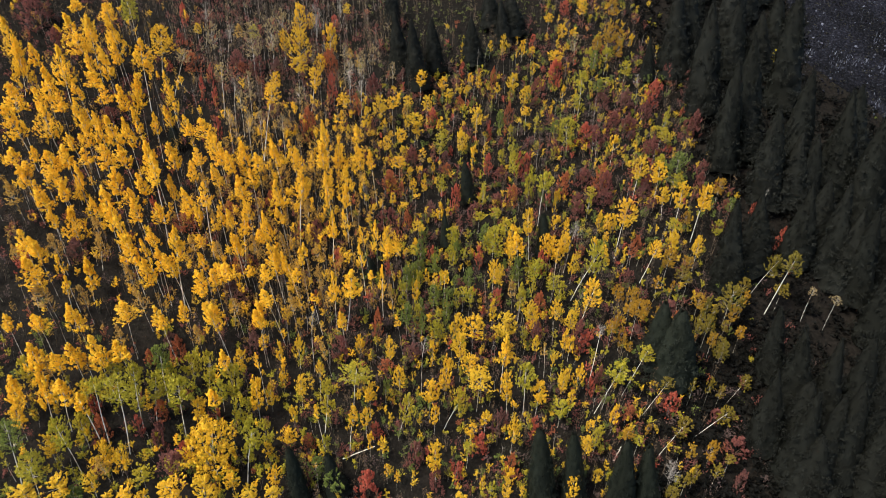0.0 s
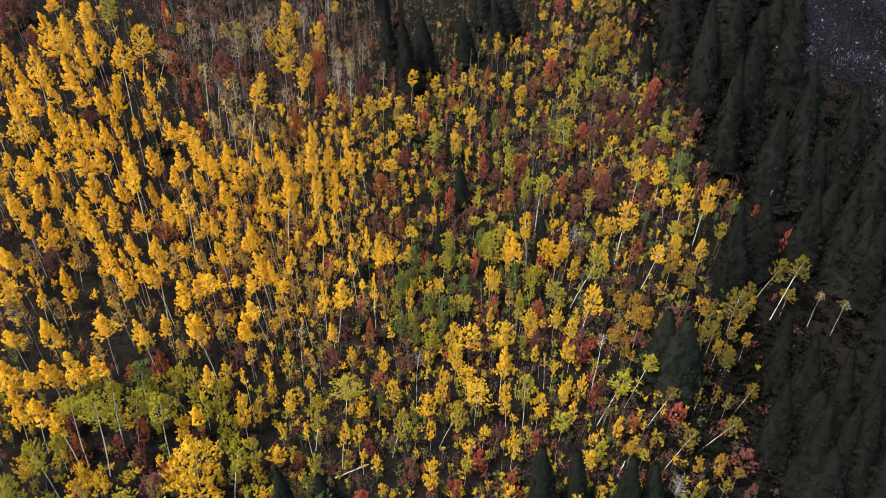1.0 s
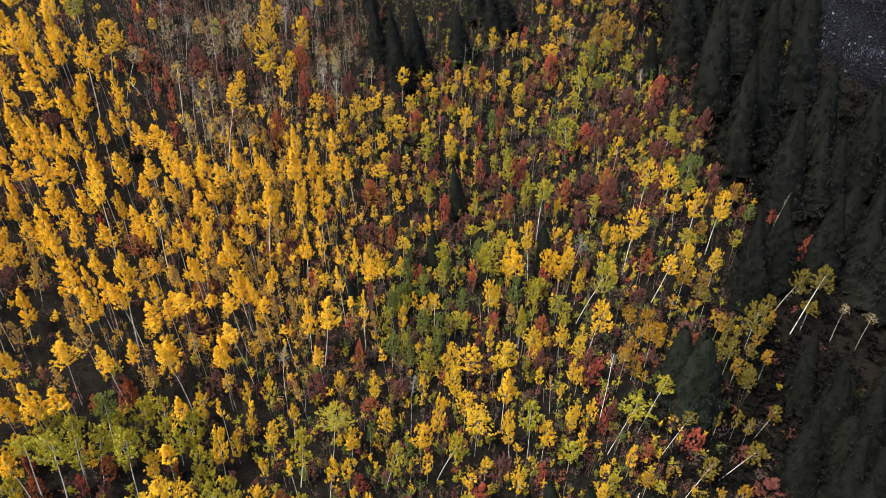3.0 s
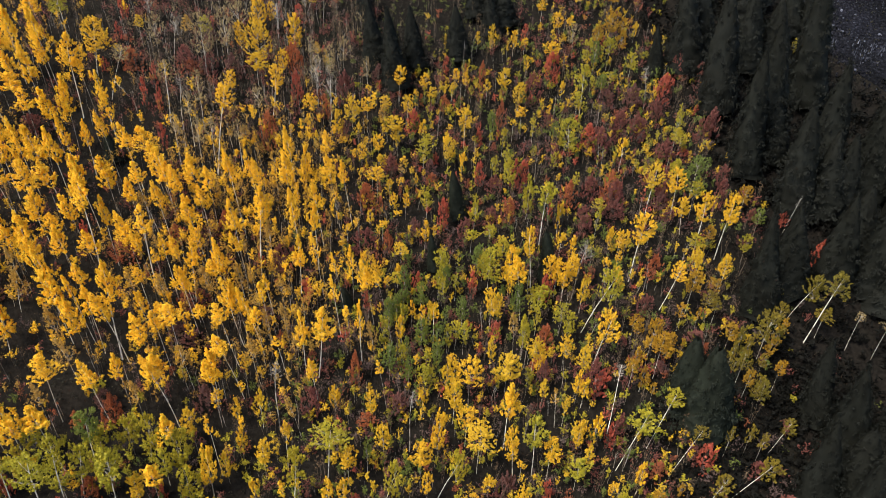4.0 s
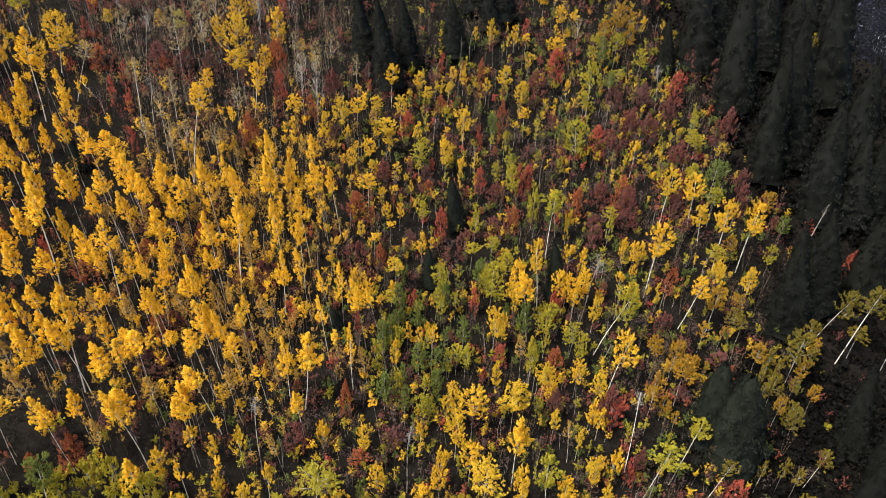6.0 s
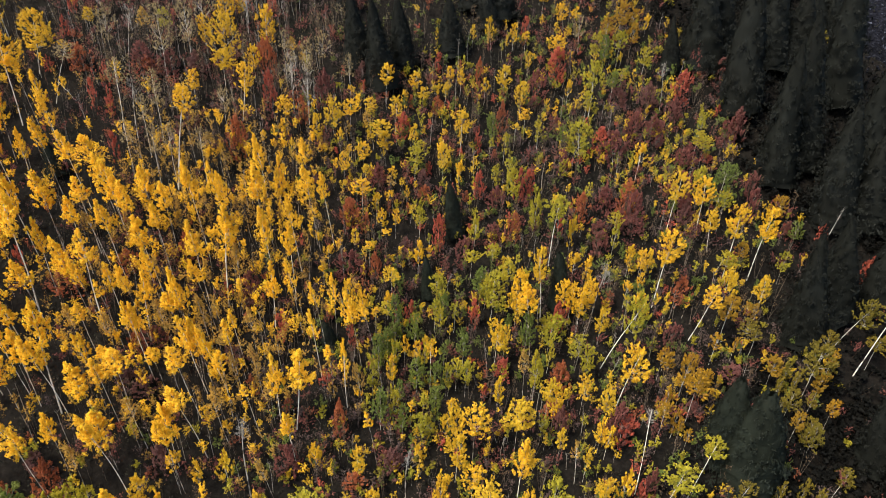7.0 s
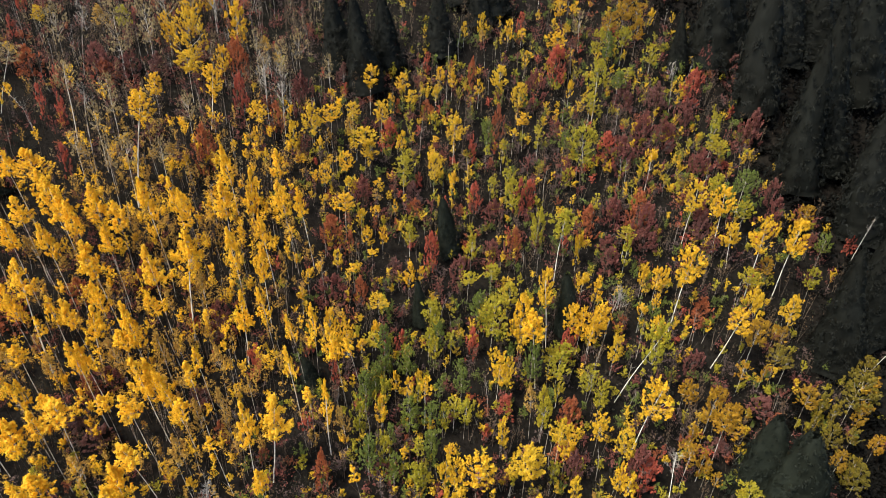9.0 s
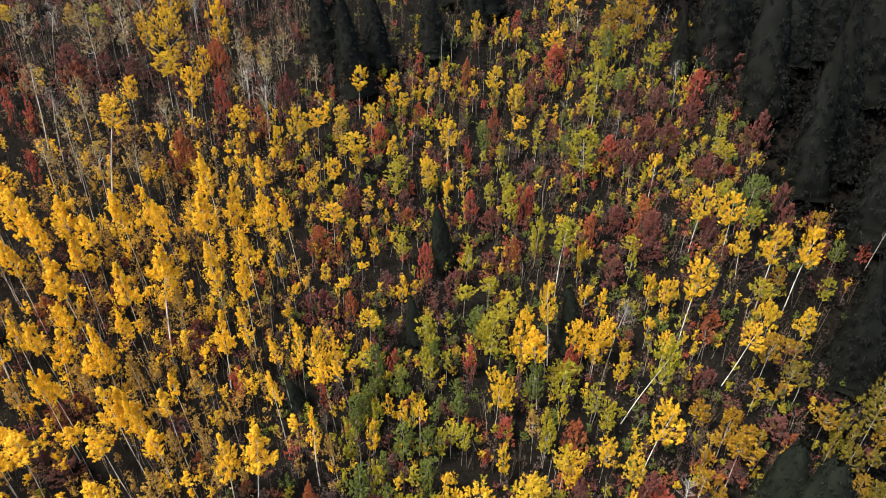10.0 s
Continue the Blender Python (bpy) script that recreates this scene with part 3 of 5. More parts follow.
plant('golden', [
    (-55.4, 72.9, 7.5, 2.5, 3.0), (-58.6, 73.2, 7.5, 2.1, 3.6), (-62.4, 73.2, 7.5, 4.2, 4.7), (-46.7, 74.3, 7.5, 2.6, 4.5),
    (-39.3, 74.5, 7.5, 1.6, 3.8), (-49.4, 74.8, 7.5, 2.5, 3.0), (-53.7, 75.0, 7.5, 2.1, 3.1), (-44.7, 75.6, 7.5, 2.3, 5.0),
    (-58.4, 75.9, 7.5, 3.5, 5.2), (-52.0, 77.2, 7.5, 3.0, 2.5), (-41.0, 77.4, 7.5, 1.6, 3.9), (-53.3, 79.7, 7.5, 2.6, 4.2),
    (-44.7, 80.3, 7.5, 2.1, 2.0), (-51.4, 80.4, 7.5, 2.6, 5.2), (-62.6, 81.1, 7.5, 2.3, 3.8), (-67.6, 84.1, 7.5, 3.3, 6.8),
])
plant('golden', [
    (-51.8, 85.3, 7.5, 3.1, 5.9), (-58.1, 85.4, 7.5, 4.1, 6.6), (-55.5, 85.6, 7.5, 3.2, 6.5), (-54.5, 90.3, 7.5, 3.7, 3.3),
    (-60.1, 91.3, 7.5, 2.4, 2.0),
])
plant('golden', [
    (-36.6, 34.1, 8.5, 2.1, 2.3, -0.6, -0.5), (-41.2, 35.9, 6.4, 2.9, 3.2, 0.3, 0.3), (-47.4, 36.8, 4.7, 2.8, 4.1, 0.2, 0.2), (-44.0, 37.0, 5.2, 2.8, 5.1, 0.2, 0.2),
    (10.5, 43.3, 6.8, 2.5, 4.1, 0.0, -0.0), (-10.0, 49.7, 7.5, 3.1, 3.4, 0.7, 0.1), (-31.7, 50.5, 10.3, 2.5, 4.2, 0.4, 0.2), (-44.1, 51.1, 4.4, 2.7, 4.1, 0.3, 0.2),
    (-5.4, 51.8, 6.7, 1.3, 3.2, -0.2, -0.0), (-25.1, 56.8, 6.7, 2.2, 2.6, 0.5, 0.2), (-29.6, 57.5, 10.2, 2.4, 2.9, -0.0, -0.0), (-48.2, 57.8, 4.1, 3.4, 4.2, -0.2, -0.1),
])
plant('golden', [
    (-13.2, 58.7, 6.1, 1.7, 3.5, 0.1, 0.0), (-36.7, 59.5, 11.2, 2.9, 3.9, 0.1, 0.0), (-18.2, 60.5, 9.5, 2.8, 3.7, 0.8, 0.2), (-48.9, 62.9, 5.3, 2.3, 4.9, -0.2, -0.2),
    (-56.4, 71.5, 5.8, 3.8, 4.0, -0.6, -0.4), (-41.1, 71.8, 6.1, 1.6, 2.9, -0.1, -0.0), (-14.4, 72.1, 3.4, 2.4, 4.1, 0.1, 0.0), (-57.2, 78.7, 8.0, 3.9, 5.2, 0.0, 0.0),
    (-45.7, 80.6, 9.2, 3.4, 3.5, 0.2, 0.1), (-66.4, 82.0, 4.5, 3.9, 7.0, 0.5, 0.3), (-51.3, 85.1, 5.1, 2.2, 2.7, -0.4, -0.2),
])
plant('yellow', [
    (-41.6, 26.8, 5.4, 2.8, 1.7), (-38.2, 27.5, 5.4, 3.0, 2.4), (-31.1, 27.6, 4.7, 2.2, 1.4), (-26.1, 27.8, 5.4, 3.5, 2.2),
    (-33.4, 28.0, 3.4, 1.5, 0.9), (-17.7, 28.1, 4.7, 2.1, 1.3), (-22.5, 28.1, 5.4, 2.8, 3.1), (-15.3, 28.4, 4.7, 2.1, 1.2),
    (-29.5, 28.4, 3.1, 1.3, 1.5), (-35.4, 28.9, 4.1, 2.0, 2.5), (-20.0, 29.6, 4.1, 1.8, 2.0), (5.6, 29.6, 3.6, 1.5, 0.9),
    (-15.4, 30.4, 4.0, 1.7, 2.7), (18.2, 30.7, 4.3, 1.9, 3.3), (11.0, 30.7, 3.6, 1.5, 2.7), (12.7, 30.9, 2.8, 1.1, 1.2),
])
plant('yellow', [
    (-32.8, 31.2, 3.9, 1.9, 2.8), (-34.7, 31.4, 4.3, 2.1, 4.0), (8.2, 31.7, 2.5, 1.0, 2.0), (-1.7, 31.9, 2.3, 0.8, 1.6),
    (-22.6, 31.9, 5.2, 6.2, 7.5), (11.2, 32.2, 3.3, 1.4, 2.3), (-41.4, 32.2, 3.9, 2.0, 2.9), (-2.9, 32.4, 2.5, 1.0, 2.0),
    (-25.3, 32.4, 3.9, 1.8, 3.5), (21.5, 32.6, 3.1, 1.3, 2.0), (-16.7, 33.2, 3.3, 1.4, 2.3), (-14.5, 34.0, 4.6, 2.1, 2.3),
    (-3.6, 34.3, 3.6, 1.5, 2.2), (-46.0, 34.7, 4.1, 2.1, 2.9), (-5.2, 35.1, 2.8, 1.1, 2.4), (20.3, 35.2, 4.0, 1.8, 2.4),
])
plant('yellow', [
    (6.7, 36.2, 3.6, 1.5, 2.2), (11.7, 36.3, 3.9, 1.7, 3.3), (-25.6, 36.6, 4.1, 1.9, 2.7), (-5.9, 37.1, 3.6, 1.5, 2.6),
    (-14.6, 37.2, 3.0, 1.3, 2.8), (-39.3, 37.7, 4.1, 2.0, 2.8), (21.0, 37.7, 3.1, 1.3, 1.7), (8.4, 37.8, 3.3, 1.4, 2.3),
    (2.3, 37.9, 3.3, 1.4, 2.9), (-19.0, 38.1, 4.5, 2.1, 4.9), (24.1, 39.0, 3.3, 1.5, 2.9), (-17.7, 39.2, 3.0, 1.3, 3.4),
    (-5.7, 39.4, 4.3, 2.0, 2.7),
])
plant('yellow', [
    (1.6, 39.4, 5.0, 2.3, 3.2), (-14.1, 39.7, 4.0, 1.8, 2.7), (11.9, 40.0, 2.6, 1.0, 1.1), (14.8, 40.3, 4.6, 2.1, 3.0),
    (18.9, 40.6, 3.3, 1.4, 2.3), (7.5, 40.8, 5.4, 3.5, 2.1), (-16.7, 41.4, 3.0, 1.3, 3.0), (3.4, 42.0, 4.2, 2.0, 5.2),
    (18.1, 42.5, 3.5, 1.6, 3.4), (20.0, 43.0, 3.3, 1.5, 3.9), (6.3, 43.3, 4.6, 2.1, 2.4), (-17.7, 44.2, 2.8, 1.2, 3.0),
    (-15.2, 44.3, 3.3, 1.5, 3.9), (-19.7, 44.7, 3.3, 1.5, 2.3), (-3.9, 45.1, 3.6, 1.6, 2.8), (17.0, 45.4, 2.8, 1.2, 1.8),
])
plant('yellow', [
    (-7.7, 45.5, 3.0, 1.3, 3.5), (5.0, 45.6, 4.3, 2.0, 3.7), (1.6, 46.0, 3.0, 1.3, 2.9), (14.8, 47.1, 3.3, 1.3, 2.3),
    (19.3, 47.2, 3.0, 1.4, 2.9), (6.7, 47.4, 5.4, 2.8, 3.3), (18.7, 47.7, 3.3, 1.3, 3.1), (10.7, 47.8, 5.4, 3.1, 3.4),
    (-15.8, 47.8, 2.8, 1.0, 1.5), (1.3, 48.3, 2.3, 0.7, 1.3), (5.0, 48.4, 3.6, 1.6, 2.8), (4.2, 48.6, 3.6, 1.4, 3.3),
])
plant('yellow', [
    (19.5, 49.9, 3.8, 1.8, 2.7), (14.6, 50.1, 3.6, 1.7, 2.6), (4.6, 50.3, 3.3, 1.2, 1.2), (13.9, 50.3, 4.8, 2.0, 2.5),
    (0.8, 50.3, 2.8, 1.0, 1.0), (17.6, 51.3, 3.6, 1.7, 2.8), (9.3, 51.7, 3.3, 1.3, 3.0), (-1.1, 53.5, 3.3, 1.3, 3.0),
    (6.5, 54.9, 2.2, 0.7, 1.7),
])
plant('yellow', [
    (1.3, 55.6, 2.8, 1.2, 2.4), (0.1, 56.1, 2.8, 1.0, 2.3), (9.4, 56.2, 4.3, 1.8, 3.4), (10.2, 56.3, 3.6, 1.7, 2.8),
    (2.2, 56.8, 2.6, 0.9, 1.3), (20.4, 57.9, 3.3, 1.6, 2.9), (-3.0, 58.7, 3.3, 1.3, 1.3), (18.3, 59.1, 4.3, 1.9, 3.1),
    (24.5, 59.2, 3.8, 1.7, 1.7), (-4.3, 59.2, 3.8, 1.6, 2.7), (-5.8, 59.8, 3.8, 1.6, 3.8),
])
plant('yellow', [
    (19.2, 59.9, 4.3, 2.3, 3.3), (17.5, 60.0, 3.8, 1.6, 3.2), (11.8, 60.1, 5.0, 2.4, 5.0), (16.6, 60.2, 4.3, 1.9, 2.7),
    (-1.8, 60.8, 2.5, 1.1, 2.2), (34.9, 60.9, 3.0, 1.5, 3.0), (23.7, 61.4, 2.8, 1.1, 1.5), (34.6, 61.4, 3.3, 1.5, 2.7),
    (-1.5, 62.0, 4.3, 1.9, 1.4), (25.4, 62.5, 2.3, 1.0, 1.8), (19.9, 63.1, 2.2, 0.8, 1.1), (-8.7, 63.3, 2.8, 1.1, 1.1),
    (25.5, 63.5, 3.8, 1.7, 2.1), (19.9, 63.8, 2.8, 1.3, 2.5), (26.5, 64.0, 2.8, 1.4, 2.8), (18.4, 64.3, 3.1, 1.5, 2.4),
])
plant('yellow', [
    (24.6, 64.7, 2.5, 1.2, 3.1), (-8.3, 65.0, 2.6, 1.2, 1.5), (-4.0, 65.6, 3.3, 1.4, 0.8), (1.4, 65.7, 3.0, 1.5, 2.8),
    (2.6, 66.2, 2.6, 1.0, 1.5), (-5.6, 66.8, 2.7, 1.3, 1.9), (-2.2, 67.2, 3.3, 1.4, 0.8), (18.6, 67.9, 2.7, 1.4, 3.6),
    (-2.8, 69.2, 2.8, 1.1, 1.9), (-1.2, 69.4, 2.8, 1.1, 1.9), (-5.0, 70.6, 4.8, 2.3, 1.5), (-3.4, 70.7, 3.3, 1.4, 1.4),
    (-2.0, 71.7, 2.8, 1.2, 1.2), (-7.2, 72.6, 2.6, 1.1, 1.1),
])
plant('yellow', [
    (0.0, 72.9, 2.0, 0.7, 1.7), (-4.9, 74.7, 2.3, 1.1, 1.4), (-7.3, 74.8, 3.1, 1.6, 2.0), (-1.8, 74.8, 2.6, 1.1, 0.9),
    (6.1, 74.9, 2.8, 1.4, 2.6), (4.2, 75.9, 3.6, 2.0, 2.5), (-5.2, 76.1, 3.3, 1.8, 2.0), (-13.6, 76.9, 2.4, 1.0, 1.6),
    (3.9, 76.9, 3.3, 1.5, 1.9), (-6.9, 77.3, 2.2, 0.9, 0.9), (-2.7, 77.6, 3.3, 1.8, 2.0), (-3.2, 77.8, 4.6, 2.7, 1.6),
    (-17.0, 78.2, 2.2, 0.9, 1.0), (-10.8, 78.6, 3.3, 1.8, 3.1), (-8.1, 78.7, 2.3, 1.1, 1.7), (-14.8, 79.0, 2.5, 1.3, 2.1),
])
plant('yellow', [
    (0.7, 79.6, 2.5, 1.3, 2.1), (4.4, 79.9, 2.4, 1.0, 0.7), (-9.0, 80.0, 3.9, 2.3, 3.1), (-14.7, 80.4, 4.0, 2.3, 2.0),
    (13.2, 80.5, 2.6, 1.2, 1.0), (-7.0, 80.7, 4.0, 2.3, 1.7), (-8.3, 81.0, 2.6, 1.2, 1.0), (-4.7, 81.7, 3.6, 2.0, 1.5),
    (18.4, 83.1, 2.1, 0.9, 1.5), (-26.1, 83.8, 3.6, 2.1, 2.1), (1.8, 84.2, 3.1, 1.7, 1.4), (-0.5, 84.7, 2.2, 0.9, 1.3),
    (14.2, 84.8, 3.0, 1.7, 2.7), (-7.3, 85.0, 2.2, 0.9, 1.2), (4.6, 85.3, 2.6, 1.3, 1.7), (-22.8, 85.7, 4.6, 2.9, 2.3),
])
plant('yellow', [
    (0.8, 86.0, 3.1, 1.7, 1.9), (9.7, 86.2, 2.5, 1.3, 1.9), (20.6, 86.7, 2.1, 1.0, 2.2), (6.6, 87.2, 2.5, 1.4, 1.9),
    (5.2, 87.7, 2.6, 1.4, 1.7), (-19.6, 88.1, 3.0, 1.8, 2.8), (-23.0, 88.5, 5.2, 3.5, 5.0), (15.8, 90.8, 2.1, 1.0, 2.0),
    (19.2, 90.8, 4.4, 2.8, 1.7), (-26.5, 92.1, 3.3, 1.9, 3.0), (15.6, 94.1, 2.6, 1.4, 1.1), (-41.6, 94.1, 2.8, 1.6, 1.6),
    (14.0, 94.6, 2.5, 1.4, 2.5), (4.4, 94.6, 2.2, 1.1, 1.6),
])
plant('yellow', [
    (8.5, 95.0, 2.1, 1.0, 1.8), (10.6, 95.2, 2.5, 1.4, 2.9), (-24.4, 95.6, 4.3, 2.9, 4.7),
    (-22.8, 97.3, 2.7, 1.6, 2.4), (33.2, 98.2, 2.1, 1.1, 2.2), (23.0, 98.5, 2.6, 1.5, 1.6),
    (18.8, 101.2, 2.7, 1.6, 1.4), (24.7, 103.4, 3.3, 2.2, 2.4),
])
plant('yellow', [
    (2.8, 32.9, 4.6, 2.2, 4.0, -0.3, 0.0), (-7.7, 35.5, 5.9, 1.5, 3.1, 0.5, 0.1), (11.3, 40.6, 4.8, 2.0, 3.9, -0.6, 0.1), (-12.1, 40.8, 5.0, 1.3, 2.6, 0.2, 0.1),
    (-2.3, 41.9, 3.5, 1.8, 3.0, -0.1, -0.0), (-22.2, 42.8, 3.1, 1.9, 3.0, 0.0, 0.0), (21.2, 51.6, 6.1, 2.7, 3.7, 0.8, -0.2), (2.7, 54.1, 5.2, 1.4, 2.1, -0.1, 0.0),
    (30.1, 57.8, 5.9, 2.3, 2.1, 1.0, -0.4), (37.9, 59.9, 4.1, 1.9, 2.7, -0.2, 0.1), (14.7, 60.9, 7.1, 1.9, 3.9, -0.9, 0.1), (27.0, 61.5, 7.6, 2.8, 3.4, 0.2, -0.1),
])
plant('yellow', [
    (38.4, 64.2, 7.2, 2.6, 3.6, 0.2, -0.1), (35.6, 64.4, 7.1, 2.4, 3.6, -0.3, 0.1), (34.5, 67.3, 3.9, 2.1, 2.5, -0.5, 0.2), (33.5, 69.0, 5.8, 2.6, 3.1, -0.4, 0.2),
    (30.5, 70.1, 5.4, 2.5, 3.2, 0.1, -0.0), (-26.0, 73.2, 10.5, 3.0, 2.6, 1.9, 0.6), (27.7, 75.9, 3.8, 1.5, 2.7, -0.1, 0.0), (6.4, 79.4, 4.3, 2.4, 2.4, 0.0, -0.0),
    (14.4, 80.9, 3.9, 1.8, 1.3, -0.3, 0.0), (-1.6, 81.8, 3.4, 1.9, 2.4, 0.1, 0.0), (-20.3, 82.4, 5.5, 2.6, 2.8, 0.8, 0.2), (-2.9, 85.7, 3.9, 2.3, 2.3, 0.1, 0.0),
])
plant('yellow', [
    (12.3, 87.8, 2.4, 2.1, 2.5, 0.0, -0.0), (-46.2, 87.9, 5.3, 4.2, 4.2, 0.7, 0.3), (-18.9, 93.4, 3.1, 2.9, 4.2, 0.1, 0.0), (21.5, 98.0, 3.0, 1.7, 2.1, -0.6, 0.1),
    (-18.0, 99.5, 3.4, 1.6, 1.6, 1.1, 0.2),
])
# aspens on the dim right side, with shade put into their leaf colour
plant('shaded_olive', [
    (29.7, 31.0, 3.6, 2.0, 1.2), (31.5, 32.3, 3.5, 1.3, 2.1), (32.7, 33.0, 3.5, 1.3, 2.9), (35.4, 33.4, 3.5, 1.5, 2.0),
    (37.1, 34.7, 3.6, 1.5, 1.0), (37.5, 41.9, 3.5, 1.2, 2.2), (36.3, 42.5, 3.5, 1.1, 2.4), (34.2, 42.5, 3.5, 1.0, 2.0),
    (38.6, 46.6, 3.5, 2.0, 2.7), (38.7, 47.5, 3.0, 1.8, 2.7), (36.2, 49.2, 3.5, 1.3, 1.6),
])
plant('shaded_olive', [
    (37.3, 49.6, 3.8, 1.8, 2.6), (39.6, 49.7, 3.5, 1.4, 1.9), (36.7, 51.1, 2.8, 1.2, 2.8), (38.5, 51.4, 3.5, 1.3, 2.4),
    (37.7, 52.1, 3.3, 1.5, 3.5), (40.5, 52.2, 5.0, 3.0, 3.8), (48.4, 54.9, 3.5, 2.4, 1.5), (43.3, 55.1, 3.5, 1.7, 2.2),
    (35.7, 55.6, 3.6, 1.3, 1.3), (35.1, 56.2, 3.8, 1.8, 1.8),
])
plant('shaded_olive', [
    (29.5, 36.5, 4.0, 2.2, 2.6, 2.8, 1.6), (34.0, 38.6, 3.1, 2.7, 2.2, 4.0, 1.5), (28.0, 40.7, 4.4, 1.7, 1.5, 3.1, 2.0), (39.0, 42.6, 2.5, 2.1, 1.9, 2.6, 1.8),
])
plant('ochre', [
    (-34.4, 29.8, 5.0, 1.9, 2.6), (-44.3, 39.4, 5.0, 2.4, 3.0), (-40.0, 40.2, 5.0, 1.9, 3.0), (-12.0, 43.4, 5.0, 1.3, 3.1),
    (-37.1, 43.5, 5.0, 1.9, 3.0), (-27.6, 44.0, 5.0, 1.8, 2.9), (15.6, 45.2, 5.0, 1.2, 2.1), (-36.0, 47.6, 5.0, 2.4, 3.5),
    (-48.5, 47.6, 5.0, 3.0, 3.5), (-23.9, 47.7, 5.0, 1.9, 2.4), (-43.3, 47.9, 5.0, 1.7, 3.3), (-16.8, 48.2, 5.0, 1.9, 2.4),
    (-17.3, 50.0, 4.0, 1.3, 1.7), (-12.3, 50.1, 4.0, 1.7, 2.2), (-38.0, 50.4, 5.0, 2.0, 4.6), (-15.6, 51.2, 5.0, 1.7, 3.5),
])
plant('ochre', [
    (-4.4, 52.0, 4.0, 1.5, 3.5), (-13.9, 52.1, 5.0, 1.5, 3.5), (-54.0, 52.8, 5.0, 1.8, 2.3),
    (11.6, 53.1, 5.0, 1.5, 3.1), (-49.4, 54.2, 5.0, 2.2, 3.3), (-12.2, 54.3, 4.0, 1.0, 2.4),
    (-17.2, 54.5, 4.0, 1.3, 1.7), (-27.8, 54.7, 5.0, 1.6, 2.6), (-31.4, 55.3, 5.0, 1.6, 2.7), (-14.8, 55.5, 5.0, 1.9, 3.0),
    (-23.2, 55.8, 5.0, 1.6, 3.1), (-19.5, 56.2, 5.0, 1.6, 3.5), (-44.7, 56.8, 5.0, 1.9, 3.3), (-18.4, 57.1, 4.0, 1.3, 2.1),
])
plant('ochre', [
    (-57.9, 60.9, 5.0, 2.8, 3.9), (-17.0, 61.3, 5.0, 1.8, 4.0), (-32.3, 64.4, 5.0, 1.7, 2.7), (-2.0, 72.4, 4.0, 1.3, 1.3),
    (-24.6, 75.1, 4.0, 1.0, 1.3), (-31.2, 75.3, 4.0, 1.4, 1.7), (-22.5, 75.4, 4.0, 1.9, 1.9), (-4.9, 79.4, 4.0, 1.6, 1.9),
    (-13.5, 88.2, 4.0, 1.2, 2.1), (-14.9, 89.3, 4.0, 1.8, 1.8), (10.4, 91.8, 4.0, 1.3, 1.4), (-34.0, 92.5, 4.0, 2.3, 2.3),
])
plant('ochre', [
    (-44.3, 55.0, 3.8, 2.6, 3.1, 0.4, 0.3),
])
plant('straw', [
    (-27.8, 73.1, 6.0, 1.8, 3.3), (-26.1, 73.3, 6.0, 2.0, 2.8), (-22.8, 73.5, 6.0, 1.8, 2.3), (-30.9, 73.9, 6.0, 1.8, 2.3),
    (-29.9, 76.9, 6.0, 2.2, 2.8), (-21.2, 78.6, 6.0, 2.0, 2.8), (-29.2, 79.6, 6.0, 2.4, 3.9), (-14.3, 84.0, 6.0, 1.7, 2.4),
    (-12.5, 85.2, 6.0, 2.1, 3.5), (-10.8, 87.0, 6.0, 1.9, 2.9), (-15.5, 87.4, 6.0, 1.7, 2.2), (-30.7, 88.2, 6.0, 3.5, 5.1),
    (-37.3, 88.9, 6.0, 2.5, 3.8), (-27.8, 89.6, 6.0, 3.0, 5.1), (-26.4, 92.1, 6.0, 2.6, 4.2),
])
plant('straw', [
    (-33.9, 80.3, 7.2, 2.5, 2.9, 0.4, 0.1), (-42.8, 83.7, 6.3, 2.8, 2.0, 2.1, 0.9), (-7.4, 86.7, 3.8, 1.7, 2.6, -0.2, -0.0), (23.2, 94.9, 3.5, 2.3, 2.6, -0.4, 0.1),
])
plant('lime', [
    (-30.3, 30.2, 3.5, 2.5, 2.0), (9.1, 30.6, 3.5, 1.4, 2.4), (-18.9, 32.7, 3.5, 1.8, 2.7), (-10.3, 34.0, 3.5, 1.5, 2.9),
    (-38.5, 34.3, 3.4, 2.3, 4.6), (6.4, 34.5, 3.5, 1.4, 2.3), (-17.4, 34.9, 3.5, 1.8, 3.4), (26.5, 36.1, 3.6, 1.6, 1.0),
    (21.7, 36.5, 3.5, 1.6, 2.2), (-20.9, 37.2, 3.5, 2.2, 3.8), (-33.4, 37.7, 3.5, 2.3, 3.1), (-37.5, 38.8, 3.5, 2.2, 3.4),
    (-23.6, 38.9, 3.5, 2.1, 3.1), (17.6, 39.3, 3.5, 2.5, 1.9), (-47.5, 40.1, 3.5, 2.3, 3.4), (-22.6, 40.2, 3.5, 2.8, 4.0),
])
